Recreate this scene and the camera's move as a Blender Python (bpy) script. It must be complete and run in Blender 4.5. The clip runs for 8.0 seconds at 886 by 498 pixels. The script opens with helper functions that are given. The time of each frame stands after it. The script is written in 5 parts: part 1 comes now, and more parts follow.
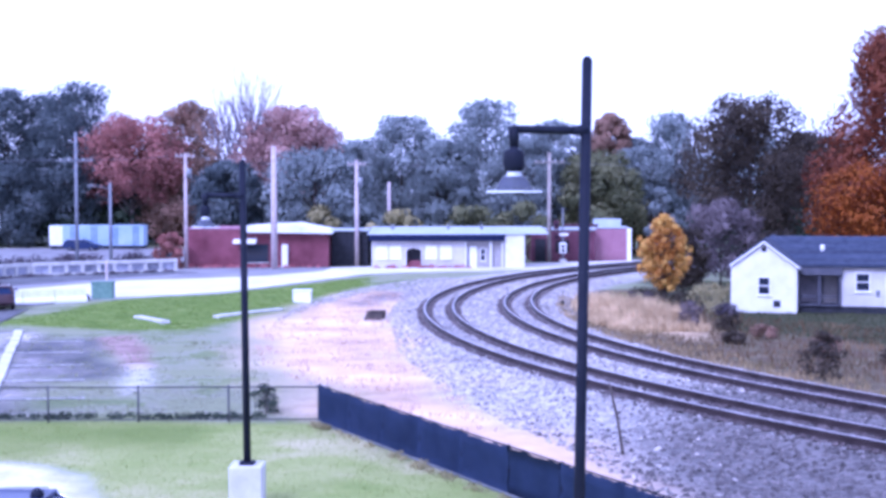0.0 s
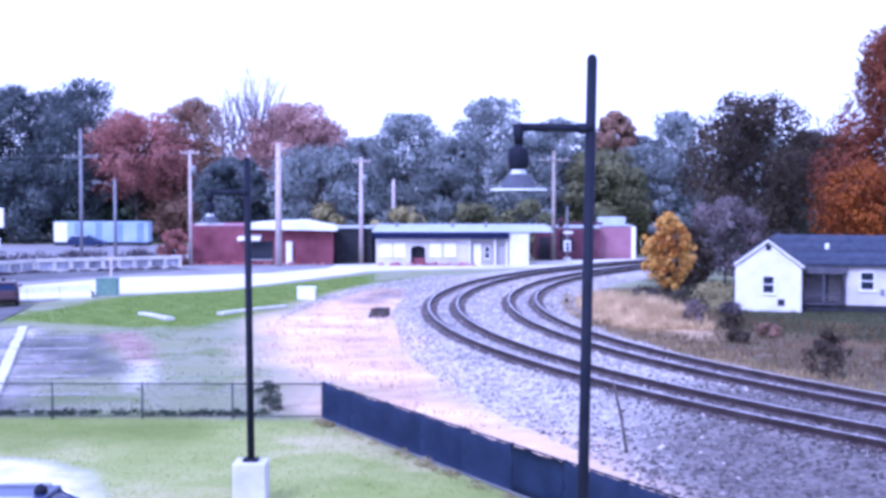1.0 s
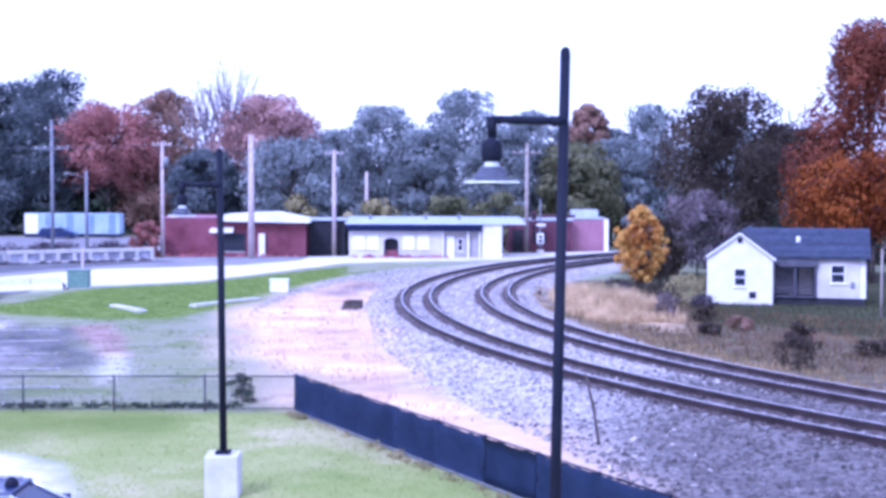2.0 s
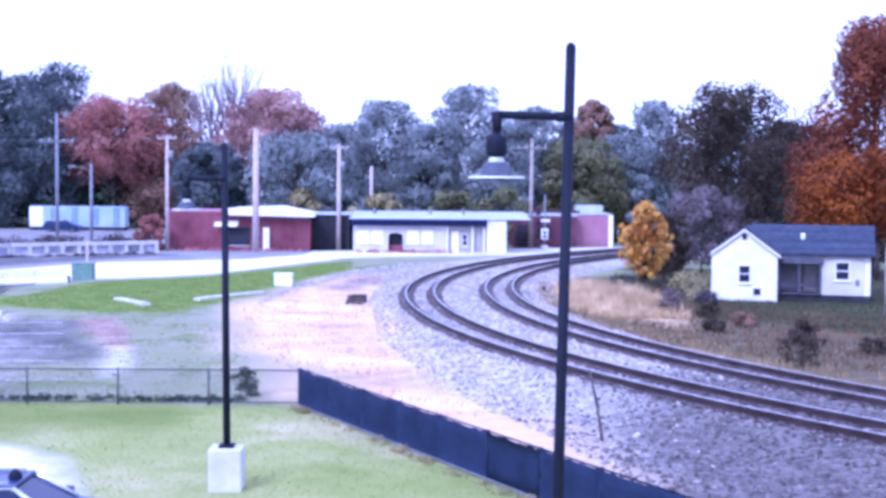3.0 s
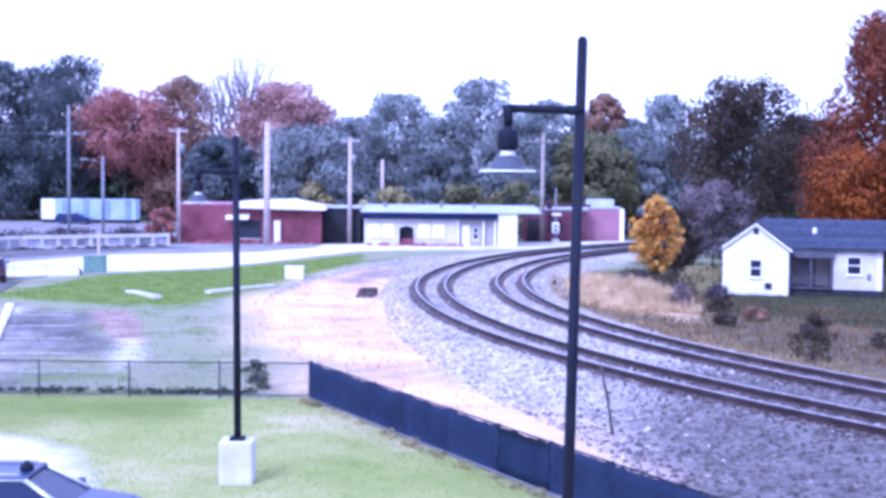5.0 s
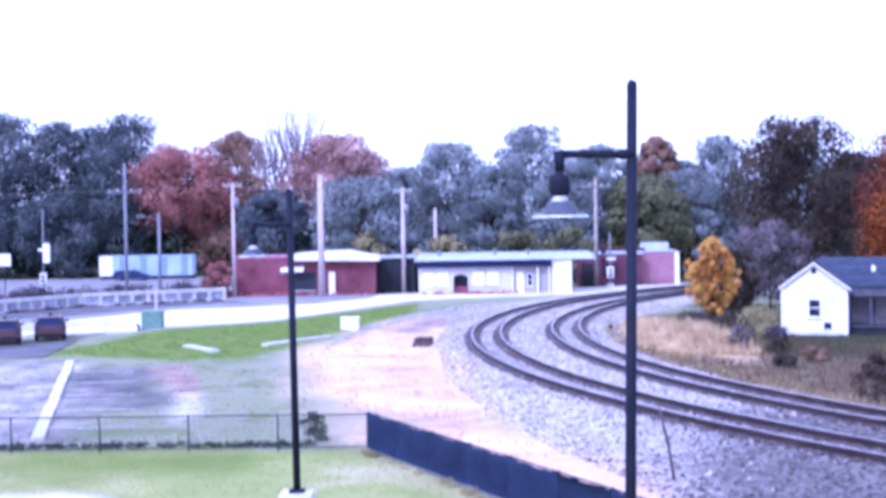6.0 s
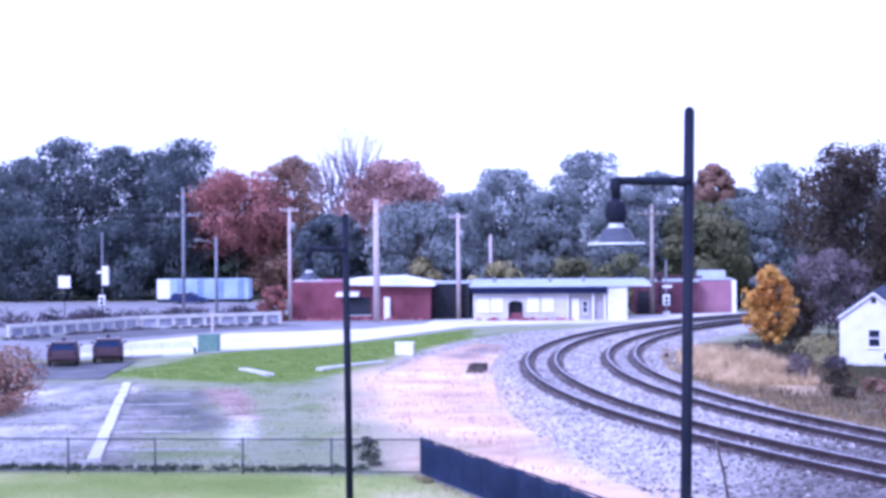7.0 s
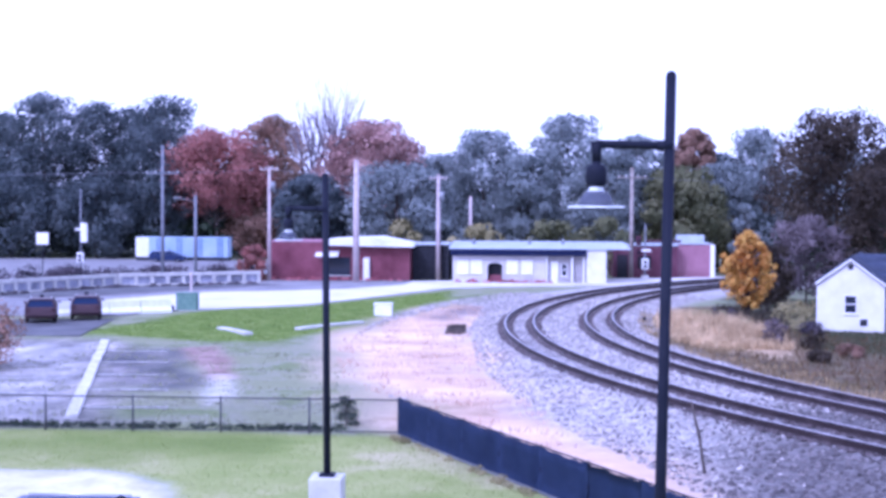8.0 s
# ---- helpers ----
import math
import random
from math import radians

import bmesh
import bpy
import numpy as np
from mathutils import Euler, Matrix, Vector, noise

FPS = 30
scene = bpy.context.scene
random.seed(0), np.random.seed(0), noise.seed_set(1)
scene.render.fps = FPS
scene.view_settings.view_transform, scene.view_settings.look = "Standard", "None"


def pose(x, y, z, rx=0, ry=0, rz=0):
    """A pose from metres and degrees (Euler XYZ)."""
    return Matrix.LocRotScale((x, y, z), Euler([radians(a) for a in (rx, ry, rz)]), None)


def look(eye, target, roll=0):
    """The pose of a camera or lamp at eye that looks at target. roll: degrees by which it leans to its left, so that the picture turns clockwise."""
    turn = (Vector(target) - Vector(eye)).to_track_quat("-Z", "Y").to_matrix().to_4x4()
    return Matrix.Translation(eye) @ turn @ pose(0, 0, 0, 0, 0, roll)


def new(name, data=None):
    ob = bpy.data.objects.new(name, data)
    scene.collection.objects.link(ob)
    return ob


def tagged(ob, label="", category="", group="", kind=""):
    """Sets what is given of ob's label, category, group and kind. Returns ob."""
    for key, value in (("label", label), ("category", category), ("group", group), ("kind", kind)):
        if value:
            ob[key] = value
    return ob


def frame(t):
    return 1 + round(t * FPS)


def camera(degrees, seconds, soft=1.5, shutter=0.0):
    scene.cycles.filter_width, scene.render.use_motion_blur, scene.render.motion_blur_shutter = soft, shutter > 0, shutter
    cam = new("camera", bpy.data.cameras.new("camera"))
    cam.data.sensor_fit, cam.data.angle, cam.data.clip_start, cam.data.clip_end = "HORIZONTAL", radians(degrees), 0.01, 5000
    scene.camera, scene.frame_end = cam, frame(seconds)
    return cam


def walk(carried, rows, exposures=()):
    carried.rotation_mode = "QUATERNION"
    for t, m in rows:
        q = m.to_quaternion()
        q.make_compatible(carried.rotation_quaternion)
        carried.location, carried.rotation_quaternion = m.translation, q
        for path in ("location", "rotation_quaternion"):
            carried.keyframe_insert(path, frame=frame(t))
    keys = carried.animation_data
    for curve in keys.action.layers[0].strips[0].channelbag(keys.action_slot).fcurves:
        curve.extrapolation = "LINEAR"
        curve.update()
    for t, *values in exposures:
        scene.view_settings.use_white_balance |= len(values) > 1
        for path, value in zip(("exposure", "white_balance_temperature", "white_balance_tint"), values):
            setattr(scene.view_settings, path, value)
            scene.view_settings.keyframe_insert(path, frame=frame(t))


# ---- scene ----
# ---------------------------------------------------------------- camera
cam = camera(36.0, 8.0, soft=3.5, shutter=0.3)
EYE = (0.0, 0.0, 7.0)
# seconds, yaw, pitch, roll: the camera turns where it stands
PATH = [
    (0.0, 0.005, -2.277, 0.144),
    (0.2, -0.020, -2.168, 0.117),
    (0.4, -0.134, -2.217, 0.090),
    (0.5, -0.066, -2.181, 0.077),
    (0.7, -0.031, -2.267, 0.034),
    (1.0, 0.191, -2.378, -0.031),
    (1.2, 0.267, -2.385, 0.063),
    (1.3, 0.274, -2.524, 0.110),
    (1.4, -0.249, -2.248, 0.158),
    (1.5, -0.338, -1.655, 0.204),
    (1.6, -0.904, -1.722, 0.024),
    (1.7, -0.895, -2.115, -0.156),
    (2.8, -1.092, -3.060, -0.209),
    (3.0, -0.736, -2.909, -0.472),
    (3.2, -0.672, -3.025, -0.427),
    (3.5, -0.491, -3.161, -0.359),
    (3.7, -0.507, -3.402, -0.323),
    (4.0, -0.219, -3.104, -0.268),
    (4.2, -0.439, -3.243, -0.389),
    (5.3, -0.251, -3.095, -0.659),
    (5.4, -0.349, -2.762, -0.692),
    (5.5, -0.507, -2.243, -0.724),
    (5.6, -0.888, -1.957, -0.388),
    (5.7, -0.159, -1.364, -0.050),
    (5.8, 0.969, -0.730, 0.287),
    (5.9, 1.841, -0.147, 0.615),
    (6.0, 1.943, -1.165, 0.944),
    (6.1, 1.990, -1.694, 1.042),
    (6.2, 2.243, -2.323, 1.140),
    (6.3, 2.572, -2.551, 1.239),
    (6.4, 3.125, -0.482, 1.041),
    (6.5, 3.729, 0.528, 0.844),
    (6.6, 4.139, -0.185, 0.767),
    (6.7, 4.198, -0.244, 0.692),
    (6.8, 3.958, -0.172, 0.616),
    (6.9, 4.018, -0.113, 0.541),
    (7.0, 4.267, -0.049, 0.465),
    (7.1, 3.972, -0.654, 0.415),
    (7.3, 3.908, -1.304, 0.316),
    (7.5, 3.433, -1.179, 0.215),
    (7.7, 3.500, -1.221, 0.023),
    (8.0, 3.429, -1.676, -0.266),
]
walk(cam, [(t, pose(*EYE, 90 + p, r, y)) for t, y, p, r in PATH], exposures=[(t, stops, kelvin, 45) for t, stops, kelvin in ((0.0, 0.82, 4420), (1.5, 0.86, 4440), (3.0, 0.93, 4420), (4.0, 0.98, 4420), (5.5, 1.01, 4460), (6.5, 0.94, 4520), (7.0, 0.8, 4520), (8.0, 0.69, 4520))])

# ---------------------------------------------------------------- sky and sun
world = bpy.data.worlds.new("sky")
scene.world = world
world.use_nodes = True
wn, wl = world.node_tree.nodes, world.node_tree.links
wn.clear()
sky = wn.new("ShaderNodeTexSky")
sky.sky_type, sky.sun_disc = "NISHITA", False
sky.sun_elevation, sky.sun_rotation = radians(38), radians(215)
sky.air_density, sky.dust_density = 1.5, 5.0
wcoord, wnoise, wramp = wn.new("ShaderNodeTexCoord"), wn.new("ShaderNodeTexNoise"), wn.new("ShaderNodeValToRGB")
wnoise.inputs["Scale"].default_value, wnoise.inputs["Detail"].default_value = 1.6, 4
wramp.color_ramp.elements[0].color, wramp.color_ramp.elements[1].color = (8.5, 8.6, 9.2, 1), (11.5, 11.4, 11.3, 1)
wmix, wbg, wout = wn.new("ShaderNodeMix"), wn.new("ShaderNodeBackground"), wn.new("ShaderNodeOutputWorld")
wmix.data_type = "RGBA"
wmix.inputs["Factor"].default_value = 0.8
wl.new(wcoord.outputs["Generated"], wnoise.inputs["Vector"])
wl.new(wnoise.outputs["Fac"], wramp.inputs["Fac"])
wl.new(sky.outputs["Color"], wmix.inputs["A"])
wl.new(wramp.outputs["Color"], wmix.inputs["B"])
wl.new(wmix.outputs["Result"], wbg.inputs["Color"])
wbg.inputs["Strength"].default_value = 0.1
wl.new(wbg.outputs["Background"], wout.inputs["Surface"])

sun = new("sun", bpy.data.lights.new("sun", "SUN"))
sun.data.energy, sun.data.angle, sun.data.color = 1.4, radians(14), (1.0, 0.96, 0.9)
sun.matrix_world = look((-30, -43, 45), (0, 0, 0))


# ---------------------------------------------------------------- materials
def mat(name, a, b, scale=3.0, rough=0.8, bump=0.3, fine=40.0, metal=0.0, spread=0.0, island=False, spec=0.3):
    """Two colours mixed by broad stains and fine grain, with relief; spread: variation from piece to piece."""
    m = bpy.data.materials.new(name)
    m.use_nodes = True
    n, l = m.node_tree.nodes, m.node_tree.links
    p = n["Principled BSDF"]
    p.inputs["Roughness"].default_value, p.inputs["Metallic"].default_value = rough, metal
    p.inputs["Specular IOR Level"].default_value = spec
    tc = n.new("ShaderNodeTexCoord")
    big, small = n.new("ShaderNodeTexNoise"), n.new("ShaderNodeTexNoise")
    big.inputs["Scale"].default_value, big.inputs["Detail"].default_value = scale, 6
    small.inputs["Scale"].default_value, small.inputs["Detail"].default_value = fine, 3
    for t in (big, small):
        l.new(tc.outputs["Object"], t.inputs["Vector"])
    add = n.new("ShaderNodeMath")
    add.operation = "MULTIPLY_ADD"
    add.inputs[1].default_value = 0.45
    l.new(small.outputs["Fac"], add.inputs[0])
    l.new(big.outputs["Fac"], add.inputs[2])
    ramp = n.new("ShaderNodeValToRGB")
    ramp.color_ramp.elements[0].position, ramp.color_ramp.elements[1].position = 0.5, 0.95
    ramp.color_ramp.elements[0].color, ramp.color_ramp.elements[1].color = (*a, 1), (*b, 1)
    l.new(add.outputs[0], ramp.inputs["Fac"])
    out = ramp.outputs["Color"]
    if spread:
        hsv = n.new("ShaderNodeHueSaturation")
        src = n.new("ShaderNodeNewGeometry").outputs["Random Per Island"] if island else n.new("ShaderNodeObjectInfo").outputs["Random"]
        mr = n.new("ShaderNodeMapRange")
        mr.inputs["To Min"].default_value, mr.inputs["To Max"].default_value = 1 - spread, 1 + spread
        l.new(src, mr.inputs["Value"])
        l.new(mr.outputs["Result"], hsv.inputs["Value"])
        l.new(out, hsv.inputs["Color"])
        out = hsv.outputs["Color"]
    l.new(out, p.inputs["Base Color"])
    if bump:
        bp = n.new("ShaderNodeBump")
        bp.inputs["Strength"].default_value, bp.inputs["Distance"].default_value = bump, 0.02
        l.new(small.outputs["Fac"], bp.inputs["Height"])
        l.new(bp.outputs["Normal"], p.inputs["Normal"])
    return m


def leaf_mat(name, a, b, c):
    """Leaves: three colours spread over the single leaves, thin enough to let some light pass."""
    m = bpy.data.materials.new(name)
    m.use_nodes = True
    n, l = m.node_tree.nodes, m.node_tree.links
    p = n["Principled BSDF"]
    p.inputs["Roughness"].default_value = 0.6
    p.inputs["Specular IOR Level"].default_value = 0.2
    tc, big = n.new("ShaderNodeTexCoord"), n.new("ShaderNodeTexNoise")
    big.inputs["Scale"].default_value, big.inputs["Detail"].default_value = 0.35, 3
    l.new(tc.outputs["Object"], big.inputs["Vector"])
    geo = n.new("ShaderNodeNewGeometry")
    mx = n.new("ShaderNodeMath")
    mx.operation = "MULTIPLY_ADD"
    mx.inputs[1].default_value = 0.2
    l.new(geo.outputs["Random Per Island"], mx.inputs[0])
    l.new(big.outputs["Fac"], mx.inputs[2])
    ramp = n.new("ShaderNodeValToRGB")
    ramp.color_ramp.elements[0].position, ramp.color_ramp.elements[1].position = 0.42, 0.98
    mid = ramp.color_ramp.elements.new(0.7)
    for e, col in zip((ramp.color_ramp.elements[0], mid, ramp.color_ramp.elements[2]), (a, b, c)):
        e.color = (*col, 1)
    l.new(mx.outputs[0], ramp.inputs["Fac"])
    l.new(ramp.outputs["Color"], p.inputs["Base Color"])
    tr, ms = n.new("ShaderNodeBsdfTranslucent"), n.new("ShaderNodeMixShader")
    ms.inputs["Fac"].default_value = 0.38
    l.new(ramp.outputs["Color"], tr.inputs["Color"])
    l.new(p.outputs["BSDF"], ms.inputs[1])
    l.new(tr.outputs["BSDF"], ms.inputs[2])
    l.new(ms.outputs["Shader"], n["Material Output"].inputs["Surface"])
    return m


M_black = mat("black_enamel", (0.006, 0.008, 0.018), (0.014, 0.016, 0.03), rough=0.65, bump=0.1, spec=0.15)
M_screen = mat("dark_screen_fabric", (0.02, 0.034, 0.08), (0.04, 0.06, 0.13), scale=1.2, fine=90, rough=0.85, bump=0.4)
M_galv = mat("galvanised_steel", (0.16, 0.17, 0.18), (0.3, 0.31, 0.33), rough=0.5, metal=0.6, bump=0.1)
M_wire = mat("dark_fence_wire", (0.05, 0.055, 0.06), (0.12, 0.12, 0.13), rough=0.6, metal=0.4, bump=0)
M_conc = mat("pale_concrete", (0.42, 0.41, 0.39), (0.62, 0.61, 0.58), scale=2, fine=30, rough=0.9)
M_white = mat("white_siding_paint", (0.6, 0.59, 0.58), (0.74, 0.73, 0.72), scale=1.5, fine=25, rough=0.6, bump=0.15)
M_trim = mat("white_trim_paint", (0.7, 0.7, 0.7), (0.82, 0.82, 0.82), rough=0.5, bump=0.1)
M_shingle = mat("blue_grey_shingle", (0.02, 0.028, 0.055), (0.055, 0.065, 0.1), scale=2.5, fine=18, rough=0.9, spread=0.25)
M_fascia = mat("navy_fascia", (0.007, 0.01, 0.032), (0.016, 0.021, 0.06), rough=0.8, spec=0.1)
M_metalroof = mat("pale_metal_roof", (0.36, 0.41, 0.46), (0.5, 0.54, 0.58), rough=0.45, scale=0.7, bump=0.1)
M_brick = mat("red_brick", (0.13, 0.036, 0.05), (0.24, 0.085, 0.11), scale=0.6, fine=6, rough=0.9, spread=0.2)
M_brick3 = mat("purplish_brown_brick", (0.09, 0.03, 0.05), (0.18, 0.075, 0.105), scale=0.6, fine=6, rough=0.9, spread=0.2)
M_brick2 = mat("faded_red_brick", (0.28, 0.13, 0.18), (0.4, 0.21, 0.26), scale=0.6, fine=6, rough=0.9)
M_dark = mat("dark_shed_wood", (0.012, 0.014, 0.02), (0.035, 0.035, 0.045), rough=0.8)
# porch colours: the shade under the porch roof is mixed into both greys
M_floor = mat("shaded_porch_paint", (0.05, 0.052, 0.07), (0.1, 0.1, 0.125), rough=0.7)
M_porch = mat("shaded_porch_wall_paint", (0.17, 0.16, 0.19), (0.3, 0.28, 0.31), rough=0.7)
M_porchroof = mat("blue_grey_porch_metal", (0.13, 0.15, 0.2), (0.24, 0.26, 0.31), rough=0.5)
M_oldwhite = mat("weathered_white_paint", (0.44, 0.42, 0.42), (0.6, 0.58, 0.58), scale=0.8, fine=12, rough=0.8)
# siding grey with shade put into the colour
M_shade = mat("shaded_siding_paint", (0.3, 0.28, 0.28), (0.4, 0.38, 0.38), rough=0.7)
M_rail = mat("rusty_rail_steel", (0.034, 0.024, 0.026), (0.08, 0.058, 0.058), rough=0.55, metal=0.5, scale=1, fine=30)
# pale grey stands in for sky reflected in the worn rail head
M_railtop = mat("sheen_grey_rail_head", (0.3, 0.28, 0.3), (0.5, 0.47, 0.5), rough=0.4, metal=0.3, scale=1, fine=20)
M_tie = mat("weathered_timber", (0.17, 0.16, 0.165), (0.31, 0.285, 0.29), scale=4, fine=30, rough=0.95, spread=0.35)
M_stone = mat("ballast_stone", (0.17, 0.155, 0.15), (0.46, 0.42, 0.4), scale=2, fine=12, rough=0.9, spread=0.5, island=True)
# ballast colour darkened to hold the brightness fall-off at the right edge
M_stonedark = mat("edge_dimmed_ballast_stone", (0.055, 0.048, 0.05), (0.185, 0.165, 0.165), scale=2, fine=12, rough=0.9, spread=0.5, island=True)
M_railside = mat("dark_railside_stone", (0.05, 0.038, 0.04), (0.15, 0.12, 0.12), scale=2, fine=12, rough=0.8, spread=0.4, island=True)
M_road = mat("worn_pale_road", (0.5, 0.48, 0.46), (0.66, 0.63, 0.61), scale=0.25, fine=9, rough=0.9)
M_rust = mat("stained_blue_grey_concrete", (0.16, 0.17, 0.22), (0.34, 0.34, 0.4), scale=1.5, fine=12, rough=0.9, spread=0.3)
M_asph = mat("grey_asphalt", (0.06, 0.06, 0.065), (0.14, 0.14, 0.15), scale=0.4, fine=20, rough=0.9)
M_asphpale = mat("pale_grey_asphalt", (0.16, 0.155, 0.165), (0.28, 0.27, 0.28), scale=0.3, fine=12, rough=0.9)
M_oldpaint = mat("faded_line_paint", (0.22, 0.22, 0.22), (0.5, 0.49, 0.48), scale=3, fine=10, rough=0.9)
M_pole = mat("weathered_pole_wood", (0.2, 0.17, 0.15), (0.4, 0.35, 0.32), scale=3, fine=25, rough=0.9)
M_polelight = mat("pale_weathered_wood", (0.38, 0.31, 0.31), (0.56, 0.48, 0.47), scale=3, fine=25, rough=0.9)
M_steelpole = mat("grey_painted_steel", (0.14, 0.15, 0.18), (0.24, 0.25, 0.28), rough=0.6, metal=0.1)
M_box = mat("light_blue_container_paint", (0.3, 0.42, 0.56), (0.46, 0.56, 0.68), scale=0.5, fine=8, rough=0.6)
M_boxblue = mat("mid_blue_container_paint", (0.1, 0.16, 0.32), (0.18, 0.24, 0.4), scale=0.5, fine=8, rough=0.6)
M_green = mat("green_cabinet_paint", (0.1, 0.19, 0.155), (0.17, 0.27, 0.225), rough=0.6)
M_bark = mat("bark", (0.04, 0.032, 0.03), (0.11, 0.09, 0.08), scale=3, fine=18, rough=0.95)
M_palebark = mat("pale_bark", (0.17, 0.14, 0.16), (0.32, 0.28, 0.3), scale=3, fine=18, rough=0.95)
M_car = mat("dark_blue_car_paint", (0.008, 0.018, 0.07), (0.016, 0.03, 0.1), rough=0.3, bump=0, spec=0.4)
M_carred = mat("maroon_car_paint", (0.03, 0.008, 0.014), (0.05, 0.012, 0.02), rough=0.4, bump=0, spec=0.6)
M_maroon = mat("dark_red_brown_paint", (0.05, 0.016, 0.03), (0.1, 0.035, 0.055), rough=0.6, bump=0.1)
M_silver = mat("silver_trim", (0.5, 0.52, 0.56), (0.7, 0.72, 0.75), rough=0.3, metal=0.7, bump=0)
M_tyre = mat("tyre_rubber", (0.012, 0.012, 0.013), (0.03, 0.03, 0.03), rough=0.9)
M_grassdry = mat("dry_grass_blades", (0.44, 0.31, 0.23), (0.66, 0.5, 0.4), scale=1, rough=0.9, bump=0, spread=0.2, island=True)
M_grassbank = mat("bank_weed_blades", (0.05, 0.034, 0.018), (0.19, 0.125, 0.062), scale=0.3, rough=0.9, bump=0, spread=0.3, island=True)
M_grassverge = mat("verge_grass_blades", (0.09, 0.15, 0.016), (0.15, 0.21, 0.035), scale=0.4, rough=0.9, bump=0, spread=0.1, island=True)
M_grasslot = mat("lot_weed_blades", (0.17, 0.19, 0.1), (0.29, 0.3, 0.19), scale=0.5, rough=0.9, bump=0, spread=0.3, island=True)
M_strawgrey = mat("verge_weed_blades", (0.13, 0.105, 0.045), (0.42, 0.31, 0.17), scale=0.35, rough=0.9, bump=0, spread=0.3, island=True)
M_straw = mat("straw_blades", (0.28, 0.19, 0.09), (0.74, 0.57, 0.34), scale=0.8, rough=0.9, bump=0, spread=0.25, island=True)
M_grassyard = mat("yard_grass_blades", (0.024, 0.032, 0.012), (0.055, 0.06, 0.025), scale=0.5, rough=0.9, bump=0, spread=0.2, island=True)
M_grassgreen = mat("green_grass_blades", (0.21, 0.265, 0.065), (0.31, 0.345, 0.12), scale=0.6, rough=0.9, bump=0, spread=0.15, island=True)
M_glass = bpy.data.materials.new("window_glass")
M_glass.use_nodes = True
gp = M_glass.node_tree.nodes["Principled BSDF"]
gp.inputs["Base Color"].default_value, gp.inputs["Roughness"].default_value = (0.02, 0.025, 0.04, 1), 0.06
gp.inputs["Specular IOR Level"].default_value = 0.4
M_carglass = bpy.data.materials.new("tinted_car_glass")
M_carglass.use_nodes = True
cg = M_carglass.node_tree.nodes["Principled BSDF"]
cg.inputs["Base Color"].default_value, cg.inputs["Roughness"].default_value = (0.012, 0.022, 0.06, 1), 0.18
cg.inputs["Specular IOR Level"].default_value = 0.15
M_bell = bpy.data.materials.new("clear_bell_glass")
M_bell.use_nodes = True
gn, gl = M_bell.node_tree.nodes, M_bell.node_tree.links
gb = gn["Principled BSDF"]
gb.inputs["Base Color"].default_value, gb.inputs["Roughness"].default_value = (0.85, 0.88, 0.92, 1), 0.3
gb.inputs["Specular IOR Level"].default_value = 0.2
gclear, gmix = gn.new("ShaderNodeBsdfTransparent"), gn.new("ShaderNodeMixShader")
gmix.inputs["Fac"].default_value = 0.045
gl.new(gclear.outputs["BSDF"], gmix.inputs[1])
gl.new(gb.outputs["BSDF"], gmix.inputs[2])
gl.new(gmix.outputs["Shader"], gn["Material Output"].inputs["Surface"])
M_opal = mat("pale_lamp_glass", (0.55, 0.6, 0.66), (0.75, 0.78, 0.82), rough=0.25, bump=0, spec=0.6)


# ---------------------------------------------------------------- small builders
def mesh_from(bm, name, *mats):
    bmesh.ops.recalc_face_normals(bm, faces=bm.faces[:])
    me = bpy.data.meshes.new(name)
    bm.to_mesh(me)
    bm.free()
    for m in mats:
        me.materials.append(m)
    return me


def part(name, bm, material, parent=None, label=""):
    ob = new(name, mesh_from(bm, name, material))
    ob.parent = parent
    if label:
        ob["label"] = label
    return ob


def thing(name, at, label, category, group="", kind="", rz=0.0):
    ob = new(name)
    ob.matrix_world = pose(*at, 0, 0, rz)
    return tagged(ob, label, category, group, kind)


def box(bm, x0, x1, y0, y1, z0, z1, bevel=0.0):
    g = bmesh.ops.create_cube(bm, size=1.0, matrix=Matrix.Translation(((x0 + x1) / 2, (y0 + y1) / 2, (z0 + z1) / 2)) @ Matrix.Diagonal((x1 - x0, y1 - y0, z1 - z0, 1)))
    if bevel:
        es = {e for v in g["verts"] for e in v.link_edges}
        bmesh.ops.bevel(bm, geom=list(es), offset=bevel, segments=2, affect="EDGES", profile=0.5)
    return bm


def boxed(*a, **k):
    return box(bmesh.new(), *a, **k)


def tube(bm, p0, p1, r0, r1=None, sides=8):
    r1 = r0 if r1 is None else r1
    p0, p1 = Vector(p0), Vector(p1)
    d = (p1 - p0)
    q = d.to_track_quat("Z", "Y").to_matrix()
    rings = []
    for p, r in ((p0, r0), (p1, r1)):
        rings.append([bm.verts.new(p + q @ Vector((r * math.cos(i * math.tau / sides), r * math.sin(i * math.tau / sides), 0))) for i in range(sides)])
    for i in range(sides):
        j = (i + 1) % sides
        f = bm.faces.new((rings[0][i], rings[0][j], rings[1][j], rings[1][i]))
        f.smooth = True
    bm.faces.new(rings[0][::-1])
    bm.faces.new(rings[1])
    return bm


def lathe(bm, prof, sides=24, at=(0, 0)):
    """Turns a profile of (radius, z) about an upright line."""
    rings = [[bm.verts.new((at[0] + r * math.cos(i * math.tau / sides), at[1] + r * math.sin(i * math.tau / sides), z)) for i in range(sides)] for r, z in prof]
    for a, b in zip(rings, rings[1:]):
        for i in range(sides):
            j = (i + 1) % sides
            bm.faces.new((a[i], a[j], b[j], b[i])).smooth = True
    return bm


